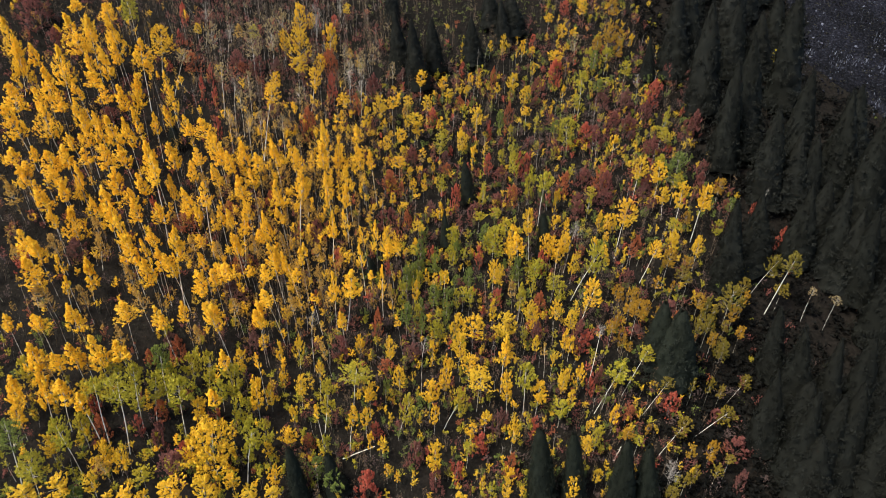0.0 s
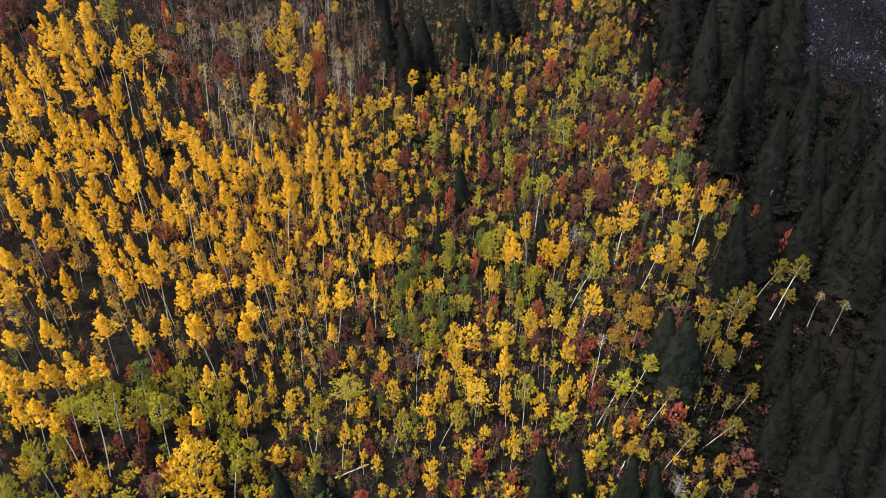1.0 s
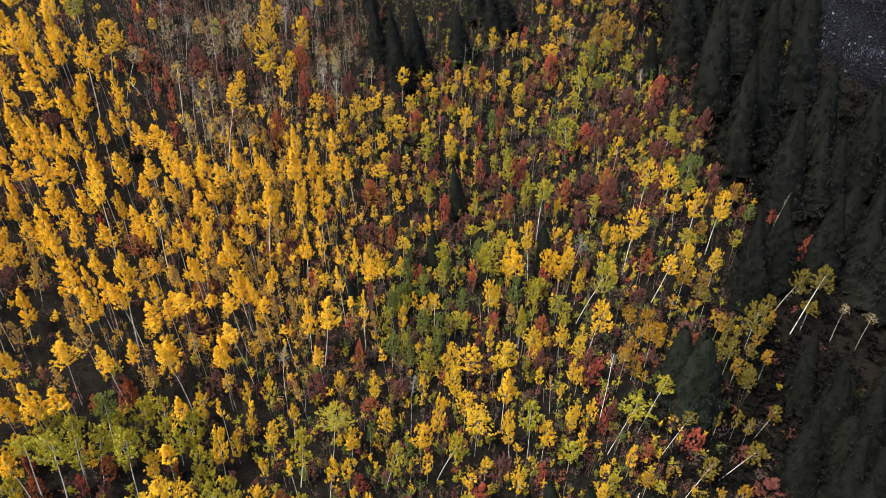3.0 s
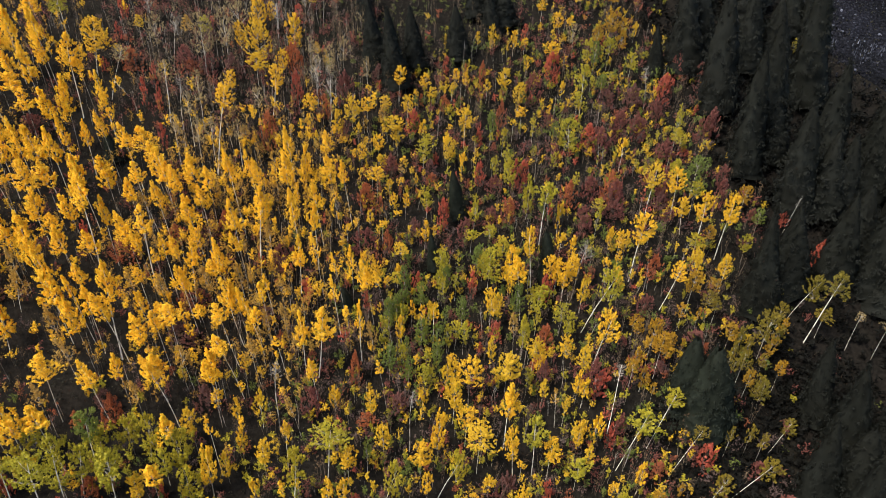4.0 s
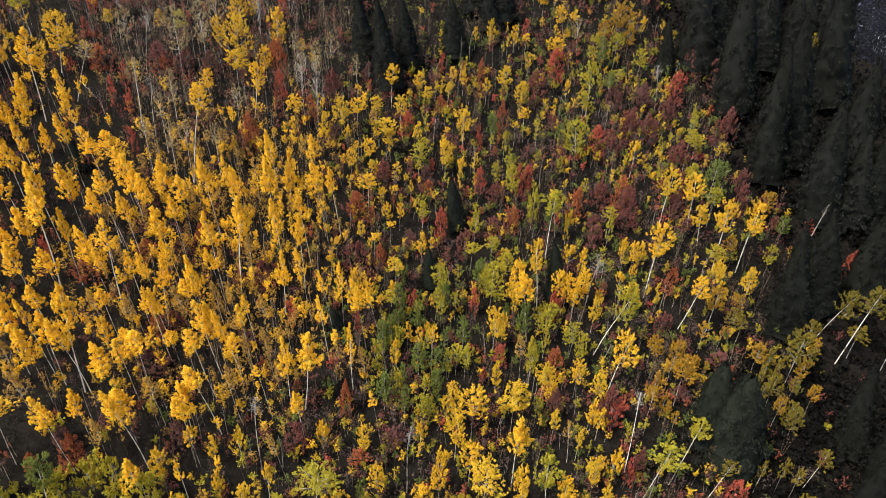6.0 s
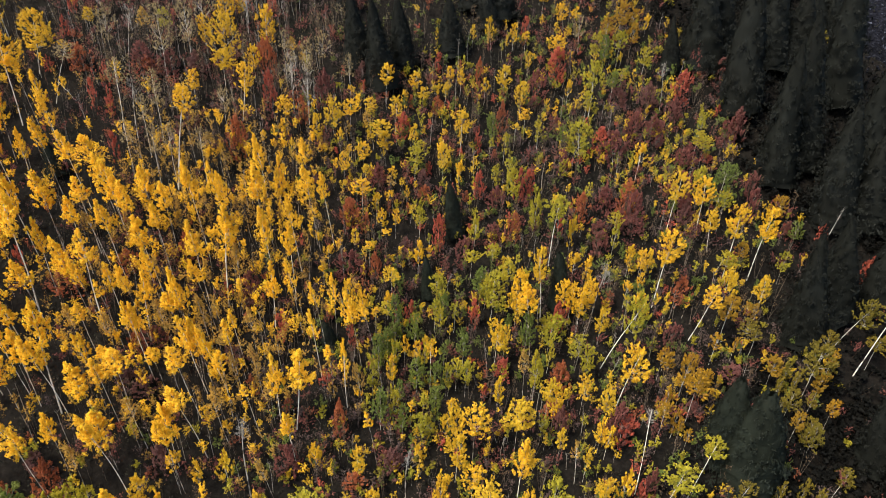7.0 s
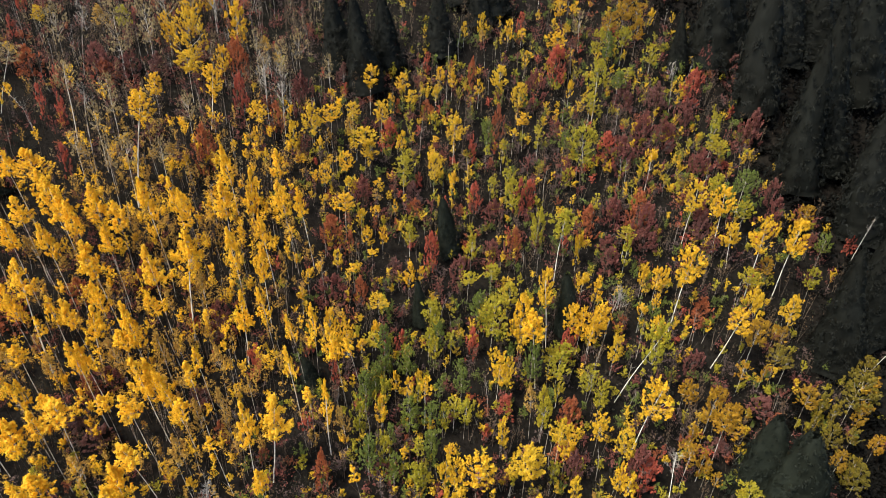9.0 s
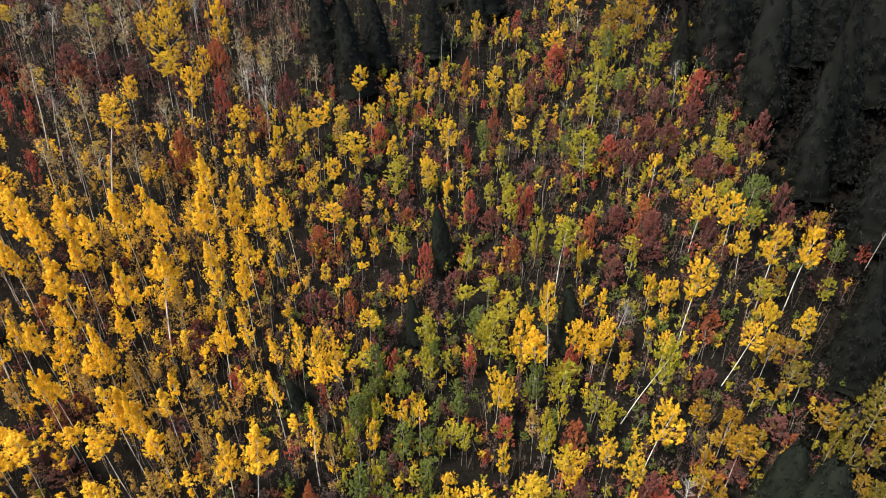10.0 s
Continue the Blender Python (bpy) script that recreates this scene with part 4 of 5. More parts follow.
plant('lime', [
    (-30.2, 40.4, 3.5, 2.3, 3.3), (-36.9, 41.0, 3.5, 2.7, 2.3), (-27.8, 41.5, 3.5, 2.4, 3.7), (29.2, 46.4, 3.0, 2.2, 1.6),
    (1.7, 48.2, 3.5, 1.8, 2.7), (2.4, 48.5, 3.0, 1.2, 1.8), (13.2, 48.6, 3.0, 1.3, 2.3), (-0.9, 50.6, 3.0, 1.5, 3.6),
    (2.0, 50.7, 3.0, 1.5, 1.5), (13.0, 52.7, 3.5, 1.7, 3.4), (-3.0, 53.2, 3.0, 1.5, 3.6), (6.2, 53.3, 3.5, 1.7, 2.2),
    (4.3, 53.4, 3.0, 1.0, 2.4), (5.3, 53.9, 3.0, 1.5, 2.0), (18.3, 54.0, 3.5, 1.6, 2.9), (13.1, 54.1, 3.0, 1.3, 3.1),
])
plant('lime', [
    (-1.0, 54.3, 3.5, 1.5, 4.1), (2.1, 55.3, 3.0, 1.3, 2.6), (14.8, 55.4, 3.0, 1.1, 2.3), (17.6, 55.6, 3.0, 1.9, 2.3),
    (14.9, 56.7, 3.5, 2.0, 2.8), (14.4, 57.9, 3.0, 1.9, 1.9), (15.7, 58.3, 3.0, 2.2, 1.7), (1.1, 58.7, 3.0, 1.0, 1.5),
    (3.7, 59.0, 3.0, 1.3, 2.5), (-2.0, 59.5, 3.0, 2.1, 1.2), (3.2, 59.8, 3.0, 1.6, 2.4), (5.3, 59.8, 3.0, 1.3, 1.8),
    (9.4, 61.4, 3.5, 3.6, 4.0), (3.8, 61.8, 3.0, 1.6, 2.0), (3.4, 62.1, 3.5, 2.0, 2.2), (8.7, 62.3, 3.0, 1.6, 1.6),
])
plant('lime', [
    (41.6, 63.7, 3.0, 1.6, 2.0), (35.2, 63.8, 3.0, 2.2, 1.8), (11.1, 63.8, 3.0, 2.5, 2.5), (7.3, 65.5, 3.0, 2.0, 1.1),
    (9.6, 66.0, 3.0, 2.0, 1.6), (23.3, 66.9, 3.0, 1.3, 2.6), (7.7, 68.0, 3.5, 1.5, 3.0), (23.7, 68.8, 3.0, 1.8, 1.4),
    (1.5, 69.6, 3.0, 1.6, 2.1), (14.6, 69.7, 3.5, 1.9, 4.0), (36.9, 70.8, 3.0, 2.0, 2.0), (21.1, 72.3, 3.0, 1.2, 1.6),
    (12.5, 73.6, 3.0, 2.4, 3.1), (34.6, 73.7, 3.0, 2.0, 2.4), (10.2, 74.6, 3.0, 1.0, 1.6), (0.9, 74.7, 3.0, 1.1, 1.2),
])
plant('lime', [
    (12.1, 75.4, 3.0, 1.5, 1.9), (0.9, 76.0, 3.5, 2.2, 1.9), (1.2, 77.4, 3.0, 1.8, 1.5), (36.0, 77.6, 3.5, 1.9, 1.6),
    (11.7, 78.2, 3.0, 1.1, 2.3), (10.0, 78.2, 3.0, 1.1, 1.1), (35.6, 78.9, 3.0, 1.7, 1.7), (16.0, 80.0, 3.0, 1.2, 1.3),
    (36.2, 80.1, 3.5, 1.3, 2.2), (36.7, 81.8, 3.0, 1.2, 1.5), (22.3, 83.4, 3.5, 1.9, 2.1), (27.6, 87.8, 3.0, 1.5, 1.5),
    (57.1, 90.2, 3.5, 1.3, 2.0), (31.1, 90.3, 3.5, 2.2, 2.2), (28.2, 92.8, 3.5, 2.3, 2.3), (25.0, 92.8, 3.0, 2.1, 2.7),
])
plant('lime', [
    (58.3, 93.0, 3.5, 1.4, 1.7), (-32.0, 93.9, 3.0, 2.0, 2.0), (57.2, 94.6, 3.5, 1.4, 2.0),
])
plant('lime', [
    (-42.2, 29.1, 5.2, 3.9, 3.1, 0.3, 0.2), (-19.1, 31.5, 8.2, 2.4, 3.7, 1.2, 0.5), (-38.4, 31.7, 7.3, 2.6, 3.9, -0.5, -0.4), (-33.6, 34.0, 10.0, 3.4, 3.4, 0.6, 0.4),
    (-36.2, 34.7, 9.6, 2.2, 1.9, 0.2, 0.1), (-27.5, 36.0, 7.5, 3.2, 3.8, 0.3, 0.2), (-32.8, 36.6, 8.5, 2.2, 3.3, 0.4, 0.3), (-31.3, 37.0, 6.3, 2.6, 3.8, 0.8, 0.5),
    (-2.0, 37.1, 5.0, 1.9, 4.6, 1.0, 0.1), (-11.0, 37.3, 6.5, 2.2, 4.3, 0.6, 0.1), (3.4, 38.3, 5.2, 2.1, 4.4, 1.7, -0.1), (-7.9, 40.0, 6.1, 3.8, 2.4, 0.5, 0.1),
])
plant('lime', [
    (13.3, 40.7, 6.3, 2.4, 3.6, -0.4, 0.1), (-26.0, 41.0, 4.2, 2.1, 4.0, 0.5, 0.2), (22.4, 41.2, 5.2, 3.0, 2.6, 2.5, 1.9), (26.0, 43.2, 5.5, 2.0, 2.0, 2.5, 2.1),
    (20.4, 55.5, 7.5, 2.5, 4.7, 2.1, -0.6), (16.2, 66.6, 7.3, 2.9, 2.9, 0.1, -0.0),
    (21.0, 78.1, 3.5, 3.7, 3.9, -0.5, 0.1), (23.2, 84.7, 5.8, 2.4, 2.9, -0.2, 0.0), (-51.9, 93.4, 5.8, 3.9, 3.3, -0.4, -0.2),
])
plant('green', [
    (-37.1, 28.0, 3.5, 2.7, 1.6), (-8.8, 30.5, 3.5, 2.7, 3.0), (-10.9, 31.7, 3.5, 2.1, 3.1), (-3.9, 40.6, 3.5, 1.1, 2.8),
    (-0.0, 48.8, 3.5, 1.6, 2.8), (-2.1, 49.8, 3.5, 2.2, 3.1), (3.1, 50.7, 3.5, 1.9, 2.7), (-0.4, 51.5, 3.0, 1.2, 2.6),
    (3.1, 53.1, 3.5, 1.5, 2.6), (1.3, 53.4, 3.0, 2.3, 2.8), (-2.5, 54.9, 3.5, 1.9, 3.8), (4.1, 55.8, 3.0, 1.1, 1.7),
    (6.0, 55.8, 3.5, 1.7, 2.6), (-1.7, 56.1, 3.0, 2.1, 2.9), (12.6, 57.2, 3.5, 1.9, 3.9), (1.2, 57.5, 3.5, 1.7, 2.6),
])
plant('green', [
    (-0.9, 57.6, 3.0, 1.1, 1.4), (-0.9, 58.4, 3.4, 2.0, 4.9), (3.9, 59.8, 3.5, 1.6, 2.9), (8.1, 62.6, 3.5, 2.0, 2.8),
    (44.2, 67.2, 3.0, 1.7, 2.1), (36.8, 72.3, 3.4, 3.7, 4.6), (18.8, 79.3, 3.0, 1.6, 2.0), (10.1, 79.7, 3.5, 1.6, 2.6),
    (26.2, 86.4, 3.5, 2.0, 1.9), (25.9, 91.5, 3.5, 1.8, 2.8),
])
plant('green', [
    (-43.9, 29.0, 9.7, 3.4, 3.4, 0.7, 0.7), (-30.6, 39.5, 7.4, 2.6, 3.3, 0.2, 0.1),
])
plant('red', [
    (-5.0, 30.9, 2.5, 2.8, 4.4), (5.4, 32.9, 1.9, 1.5, 3.6), (-26.9, 33.8, 1.5, 2.1, 2.4), (2.5, 35.7, 0.9, 0.9, 1.7),
    (7.9, 35.9, 1.9, 2.1, 3.3), (-33.0, 36.1, 1.5, 1.5, 2.8), (-4.8, 37.0, 1.5, 1.8, 2.5), (-23.8, 37.6, 1.3, 1.0, 2.4),
    (-39.0, 37.9, 1.5, 1.6, 2.8), (14.4, 38.1, 1.8, 1.4, 3.3), (31.7, 41.4, 1.9, 2.3, 3.3), (21.7, 43.3, 1.9, 1.5, 3.5),
    (21.4, 48.5, 2.0, 2.5, 3.3), (8.1, 52.9, 1.2, 0.9, 2.1), (-7.5, 53.4, 1.4, 1.3, 2.2), (-54.5, 54.5, 2.0, 2.3, 3.8),
])
plant('red', [
    (10.0, 54.9, 1.5, 2.0, 2.5), (59.7, 55.7, 0.8, 1.7, 1.4), (-12.4, 57.4, 2.0, 1.5, 3.2), (-5.3, 57.7, 1.3, 0.8, 1.9),
    (-5.5, 58.1, 1.8, 0.8, 1.9), (-12.4, 58.7, 1.3, 1.1, 2.3), (16.0, 59.3, 2.2, 1.5, 3.6), (-8.0, 59.8, 1.2, 1.1, 1.9),
    (16.8, 59.9, 1.8, 1.5, 3.2), (7.3, 60.0, 2.3, 1.5, 3.5), (0.1, 60.3, 1.4, 0.8, 1.8), (-0.9, 60.3, 1.0, 0.7, 1.8),
    (0.7, 60.5, 1.8, 1.0, 2.3), (-18.4, 61.3, 1.6, 1.1, 2.6), (50.8, 62.9, 2.3, 2.3, 4.3), (-40.0, 63.9, 1.3, 1.3, 2.4),
])
plant('red', [
    (3.6, 68.3, 2.5, 1.8, 4.3), (48.5, 68.8, 1.1, 1.3, 2.1), (17.6, 69.5, 1.4, 1.0, 2.3), (44.5, 69.8, 0.7, 1.1, 1.3),
    (13.1, 73.4, 2.9, 1.5, 3.6), (8.4, 74.3, 1.8, 1.8, 3.3), (14.3, 74.4, 1.8, 1.8, 3.3), (-33.5, 76.1, 2.0, 1.3, 3.2),
    (2.5, 76.8, 1.0, 1.1, 1.6), (37.1, 78.5, 0.7, 1.8, 1.0), (23.7, 79.2, 2.0, 2.7, 3.4), (8.5, 79.6, 1.8, 1.3, 3.1),
    (71.3, 79.9, 1.5, 2.0, 2.8), (-0.7, 80.9, 1.8, 2.3, 3.3), (-35.7, 82.2, 2.0, 1.4, 3.3), (-37.7, 82.5, 2.5, 1.4, 3.3),
])
plant('red', [
    (-17.2, 84.4, 2.3, 2.1, 4.3), (40.4, 85.3, 0.8, 1.0, 1.5), (-37.6, 86.5, 1.5, 1.4, 2.8), (35.5, 86.9, 2.3, 3.2, 4.3),
    (-45.1, 88.3, 1.0, 1.3, 1.9), (19.3, 89.8, 2.3, 3.2, 4.3), (3.8, 90.8, 1.3, 1.2, 2.4), (-44.8, 93.9, 1.3, 1.5, 2.4),
    (15.9, 97.1, 1.4, 1.5, 2.7), (-45.2, 97.9, 2.0, 1.8, 3.8), (-19.0, 99.0, 1.3, 2.1, 2.4), (-22.0, 99.4, 1.3, 1.3, 2.4),
    (22.1, 105.9, 1.3, 2.2, 2.4),
])
plant('orange', [
    (11.6, 34.0, 1.9, 2.0, 3.4), (-37.0, 35.3, 2.0, 2.3, 3.7), (-12.6, 35.4, 1.5, 1.8, 2.5), (-30.7, 37.6, 1.8, 1.9, 3.2),
    (26.4, 40.3, 1.5, 2.1, 2.4), (-34.1, 43.7, 1.3, 1.6, 2.2), (-30.6, 44.4, 2.0, 2.3, 3.5), (-4.2, 44.8, 1.3, 2.2, 1.5),
    (-5.9, 49.2, 2.4, 1.7, 4.1), (-10.9, 51.0, 1.2, 1.3, 1.8), (15.0, 51.1, 1.3, 2.7, 1.5), (34.0, 52.2, 1.4, 1.5, 2.4),
    (-14.5, 52.4, 1.4, 1.3, 2.2), (1.1, 52.7, 0.8, 1.0, 1.0), (15.7, 53.6, 2.0, 2.2, 3.5), (-25.9, 55.6, 1.6, 1.9, 2.4),
])
plant('orange', [
    (51.9, 60.3, 1.5, 1.8, 2.8), (-34.3, 61.2, 1.8, 4.3, 2.5), (22.0, 61.6, 1.2, 1.4, 1.9), (29.8, 61.6, 1.8, 2.4, 3.1),
    (-28.8, 63.5, 1.6, 2.4, 2.4), (-3.3, 64.7, 1.8, 1.7, 3.2), (-23.1, 65.0, 1.8, 2.1, 3.2), (12.2, 69.2, 2.2, 1.8, 3.6),
    (-4.5, 69.5, 1.6, 1.4, 2.5), (-6.4, 70.0, 2.0, 3.0, 3.5), (20.1, 71.0, 2.0, 2.5, 3.7), (25.6, 71.6, 2.4, 3.1, 3.9),
    (0.1, 72.0, 1.0, 0.9, 1.6), (2.1, 73.7, 1.2, 1.8, 1.8), (7.0, 73.9, 0.8, 1.0, 1.3), (-19.8, 76.9, 2.8, 2.6, 5.2),
])
plant('orange', [
    (-13.0, 82.1, 1.8, 2.1, 3.3), (11.6, 82.4, 2.0, 1.7, 3.8), (3.6, 84.5, 1.2, 1.9, 2.3), (0.3, 85.3, 0.9, 1.0, 1.7),
    (-32.7, 87.8, 1.4, 3.0, 2.6), (9.0, 88.4, 2.0, 1.6, 3.8), (-17.8, 88.5, 2.5, 2.2, 4.8), (-41.2, 88.7, 1.6, 3.1, 3.1),
    (-18.7, 90.0, 2.0, 2.2, 3.7),
])
# the two rows beyond x 38 are red shrubs dimmed to maroon for shade
plant('maroon', [
    (-27.2, 31.8, 2.5, 4.1, 3.2), (2.7, 32.3, 2.0, 2.1, 3.6), (38.6, 33.5, 1.9, 1.9, 3.6), (0.2, 34.6, 2.0, 2.1, 3.5),
    (-30.1, 34.8, 2.0, 2.3, 3.6), (38.9, 37.0, 1.9, 3.0, 3.0), (10.2, 38.3, 2.3, 2.1, 4.1), (-10.2, 45.6, 2.3, 2.6, 3.8),
    (-21.2, 45.6, 2.0, 2.3, 3.4), (-32.1, 45.7, 1.5, 2.4, 2.4), (-1.0, 45.9, 2.0, 2.6, 3.2), (20.4, 48.5, 2.9, 2.3, 4.7),
    (15.0, 48.9, 2.4, 1.8, 4.2), (28.6, 50.7, 1.0, 2.3, 1.2), (-24.2, 51.8, 1.6, 2.7, 1.6), (-25.8, 52.5, 1.5, 2.4, 2.4),
])
plant('maroon', [
    (33.3, 53.6, 1.4, 2.9, 1.6), (-16.5, 54.8, 1.6, 2.1, 2.1), (-24.4, 56.2, 1.5, 2.8, 2.3), (-48.0, 56.3, 1.8, 3.1, 3.1),
    (28.0, 57.4, 1.5, 2.1, 2.6), (-15.8, 60.4, 1.6, 2.2, 2.2), (-16.0, 61.5, 1.8, 2.5, 3.0), (-24.5, 64.3, 1.4, 2.0, 2.0),
    (-5.8, 64.5, 2.0, 3.1, 3.4), (21.8, 67.1, 1.8, 2.6, 3.1), (0.0, 67.4, 1.4, 1.7, 2.5), (6.6, 67.7, 1.5, 2.6, 2.6),
    (22.0, 69.1, 1.4, 2.4, 2.0), (25.9, 69.3, 1.6, 2.5, 2.5), (10.0, 69.4, 1.4, 2.1, 2.1), (31.8, 69.6, 2.0, 2.7, 3.7),
])
plant('maroon', [
    (25.9, 70.0, 2.5, 3.5, 4.6), (40.1, 70.7, 2.4, 2.0, 4.3), (32.5, 71.5, 1.6, 2.6, 2.6), (23.0, 72.1, 2.0, 2.5, 3.2),
    (10.5, 73.1, 1.6, 2.1, 2.5), (-3.5, 74.3, 2.0, 2.4, 3.1), (1.8, 74.8, 1.6, 2.1, 2.5), (33.9, 77.0, 2.0, 2.7, 3.5),
    (18.7, 77.3, 1.5, 2.3, 2.8), (-50.9, 77.5, 1.5, 4.1, 2.8), (24.9, 78.1, 2.3, 3.2, 4.3), (-10.0, 78.7, 1.4, 1.6, 2.3),
    (31.4, 81.0, 1.6, 2.1, 2.9), (-26.5, 81.0, 1.3, 2.9, 2.3), (40.6, 81.3, 1.8, 2.2, 3.4), (30.6, 81.3, 1.8, 2.9, 3.3),
])
plant('maroon', [
    (41.4, 81.4, 2.3, 2.8, 4.3), (28.4, 81.7, 1.8, 3.4, 3.3), (18.6, 82.7, 1.0, 1.7, 1.7), (33.6, 83.3, 2.0, 2.5, 3.8),
    (-10.5, 84.9, 2.4, 2.7, 4.1), (30.7, 85.5, 2.0, 3.3, 3.7), (27.0, 86.2, 1.5, 3.0, 2.8), (16.2, 86.4, 2.3, 2.9, 4.3),
    (42.0, 87.4, 2.3, 3.1, 4.3), (-33.5, 88.5, 2.0, 4.1, 3.8), (-27.0, 88.5, 1.6, 2.9, 2.9), (-6.0, 88.6, 1.4, 2.4, 2.4),
    (3.0, 88.7, 1.0, 1.7, 1.7), (-30.4, 88.7, 1.5, 3.1, 2.8), (-64.4, 90.8, 2.0, 3.5, 3.8), (38.7, 92.0, 2.5, 2.6, 4.8),
])
plant('maroon', [
    (-69.7, 95.2, 3.0, 7.2, 5.7),
])
plant('straw', [
    (54.5, 52.6, 5.0, 1.6, 1.0), (51.7, 53.6, 5.0, 1.5, 1.0),
])
# two leaning aspens in the same shade-darkened leaf colour
plant('shaded_olive', [
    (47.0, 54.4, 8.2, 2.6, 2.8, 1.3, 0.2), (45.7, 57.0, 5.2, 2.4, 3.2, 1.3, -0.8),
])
# yellow aspens in dim spots, toned down by leaf colour
plant('shaded_amber', [
    (28.6, 95.4, 5.2, 2.9, 2.9), (29.7, 102.0, 4.6, 2.7, 2.6), (26.6, 94.5, 4.0, 2.2, 2.2), (30.3, 94.4, 3.3, 1.8, 2.4), (30.7, 96.5, 3.8, 2.0, 2.1),
    (28.1, 36.0, 2.1, 0.7, 2.0), (25.2, 36.5, 4.0, 1.8, 1.5), (28.2, 38.2, 2.3, 0.9, 1.5), (27.1, 47.6, 2.3, 0.9, 1.3),
    (26.5, 48.4, 2.6, 1.0, 1.2), (24.6, 48.5, 4.3, 1.8, 1.8), (26.1, 48.8, 2.5, 1.1, 2.5), (27.9, 50.1, 5.3, 2.7, 2.3),
    (25.8, 50.9, 2.3, 0.9, 2.5), (29.3, 51.5, 3.8, 1.7, 2.1), (27.3, 51.6, 4.8, 2.2, 3.8), (31.3, 52.4, 2.2, 0.8, 1.2),
    (26.5, 53.7, 3.1, 1.4, 2.1), (25.9, 54.1, 3.3, 1.4, 1.8), (31.7, 55.4, 3.1, 1.5, 1.6), (33.9, 55.6, 2.4, 0.9, 1.4),
])
plant('shaded_amber', [
    (33.2, 57.5, 4.6, 2.5, 2.7), (36.8, 58.8, 2.6, 1.2, 1.5), (36.2, 59.0, 2.6, 1.1, 1.4), (37.1, 64.9, 3.1, 1.6, 1.7),
    (42.8, 69.6, 3.6, 2.0, 2.5), (32.7, 35.4, 3.5, 1.5, 2.0), (35.1, 35.5, 3.5, 1.7, 2.7), (34.5, 46.0, 3.5, 1.1, 2.4),
    (37.6, 48.0, 3.5, 1.6, 1.8), (41.5, 49.1, 3.5, 1.6, 1.5), (41.1, 51.4, 3.5, 1.7, 2.3), (36.7, 52.8, 3.5, 2.3, 2.0),
    (43.1, 53.5, 3.5, 1.5, 1.9),
])
plant('maroon', [
    (41.9, 90.7, 1.6, 2.6, 3.6), (22.8, 43.9, 2.0, 1.6, 3.8), (30.7, 42.2, 1.2, 1.8, 2.0), (37.1, 40.6, 1.2, 1.8, 2.4), (41.5, 74.3, 1.6, 2.0, 3.0), (44.2, 68.9, 1.2, 1.6, 2.0),
])
plant('bare', [
    (48.2, 67.6, 4.6, 0.8, 1.6, 0.9, 0.4),
])
plant('bare', [
    (-11.8, 79.9, 7.0, 2.7, 4.7), (-13.8, 81.8, 7.0, 2.8, 4.3),
])
plant('bare', [
    (30.2, 33.1, 3.8, 2.9, 2.9, -0.2, 0.1), (30.1, 33.2, 3.1, 2.2, 2.0, -0.2, 0.1), (0.4, 42.7, 7.7, 1.4, 2.5, 0.1, 0.0), (-13.4, 44.1, 8.6, 1.8, 2.3, 0.2, 0.0),
    (21.8, 44.4, 6.1, 2.0, 2.2, 1.2, 3.5), (19.6, 59.5, 7.3, 2.4, 2.4, 0.6, -0.2), (-31.1, 76.9, 8.1, 2.2, 2.8, 0.6, 0.2), (32.7, 85.3, 5.7, 1.8, 2.0, -0.8, 0.2),
    (-35.6, 89.0, 6.4, 2.6, 2.9, 1.2, 0.4), (-52.3, 93.1, 3.0, 1.3, 2.5, -0.1, -0.1), (-21.1, 93.3, 5.9, 3.1, 5.2, 0.1, 0.0), (-53.0, 93.3, 3.0, 1.3, 2.3, -0.4, -0.2),
])
plant('bare', [
    (-40.3, 93.8, 5.8, 2.7, 3.0, 0.6, 0.2), (-18.0, 99.0, 4.0, 2.1, 3.2, 0.1, 0.0),
])
plant('conifer', [
    (54.1, 33.9, 9.4, 5.1, 18.9), (45.5, 34.9, 8.7, 4.9, 17.4), (48.7, 35.3, 8.2, 4.1, 16.4), (51.1, 35.4, 9.3, 5.0, 18.6),
    (42.9, 38.3, 7.4, 4.1, 14.9), (54.4, 41.3, 8.6, 4.8, 17.2), (50.8, 41.4, 8.0, 4.3, 16.0), (47.1, 42.2, 8.4, 4.6, 16.8),
    (58.2, 43.1, 9.2, 4.5, 18.4), (45.5, 46.4, 6.7, 3.8, 13.4), (61.4, 51.4, 9.1, 5.6, 18.2), (52.8, 61.5, 7.5, 4.9, 15.0),
    (60.0, 56.9, 8.5, 4.7, 17.1), (46.5, 60.5, 7.2, 5.0, 14.5), (42.3, 57.9, 8.0, 4.8, 16.1), (64.4, 60.3, 9.8, 5.9, 19.5),
])
plant('conifer', [
    (57.2, 60.7, 8.4, 5.2, 16.9), (64.7, 68.8, 9.9, 6.1, 19.8), (56.6, 70.5, 7.0, 4.5, 13.9), (50.6, 71.1, 8.9, 5.8, 17.8),
    (61.8, 73.6, 9.3, 6.2, 18.7), (55.7, 75.7, 9.7, 6.1, 19.5), (45.2, 76.5, 9.9, 5.4, 19.9), (49.2, 79.7, 10.7, 6.1, 21.4),
    (43.9, 86.8, 10.3, 6.2, 20.6), (-3.4, 88.1, 6.6, 4.6, 13.2), (57.7, 88.8, 10.8, 6.6, 21.7), (-6.5, 91.2, 6.0, 4.3, 12.0),
    (-0.8, 91.7, 5.2, 4.0, 10.4), (35.7, 92.4, 4.4, 2.6, 8.7), (40.2, 93.3, 9.4, 5.9, 18.8), (43.2, 96.6, 9.1, 5.5, 18.1),
])
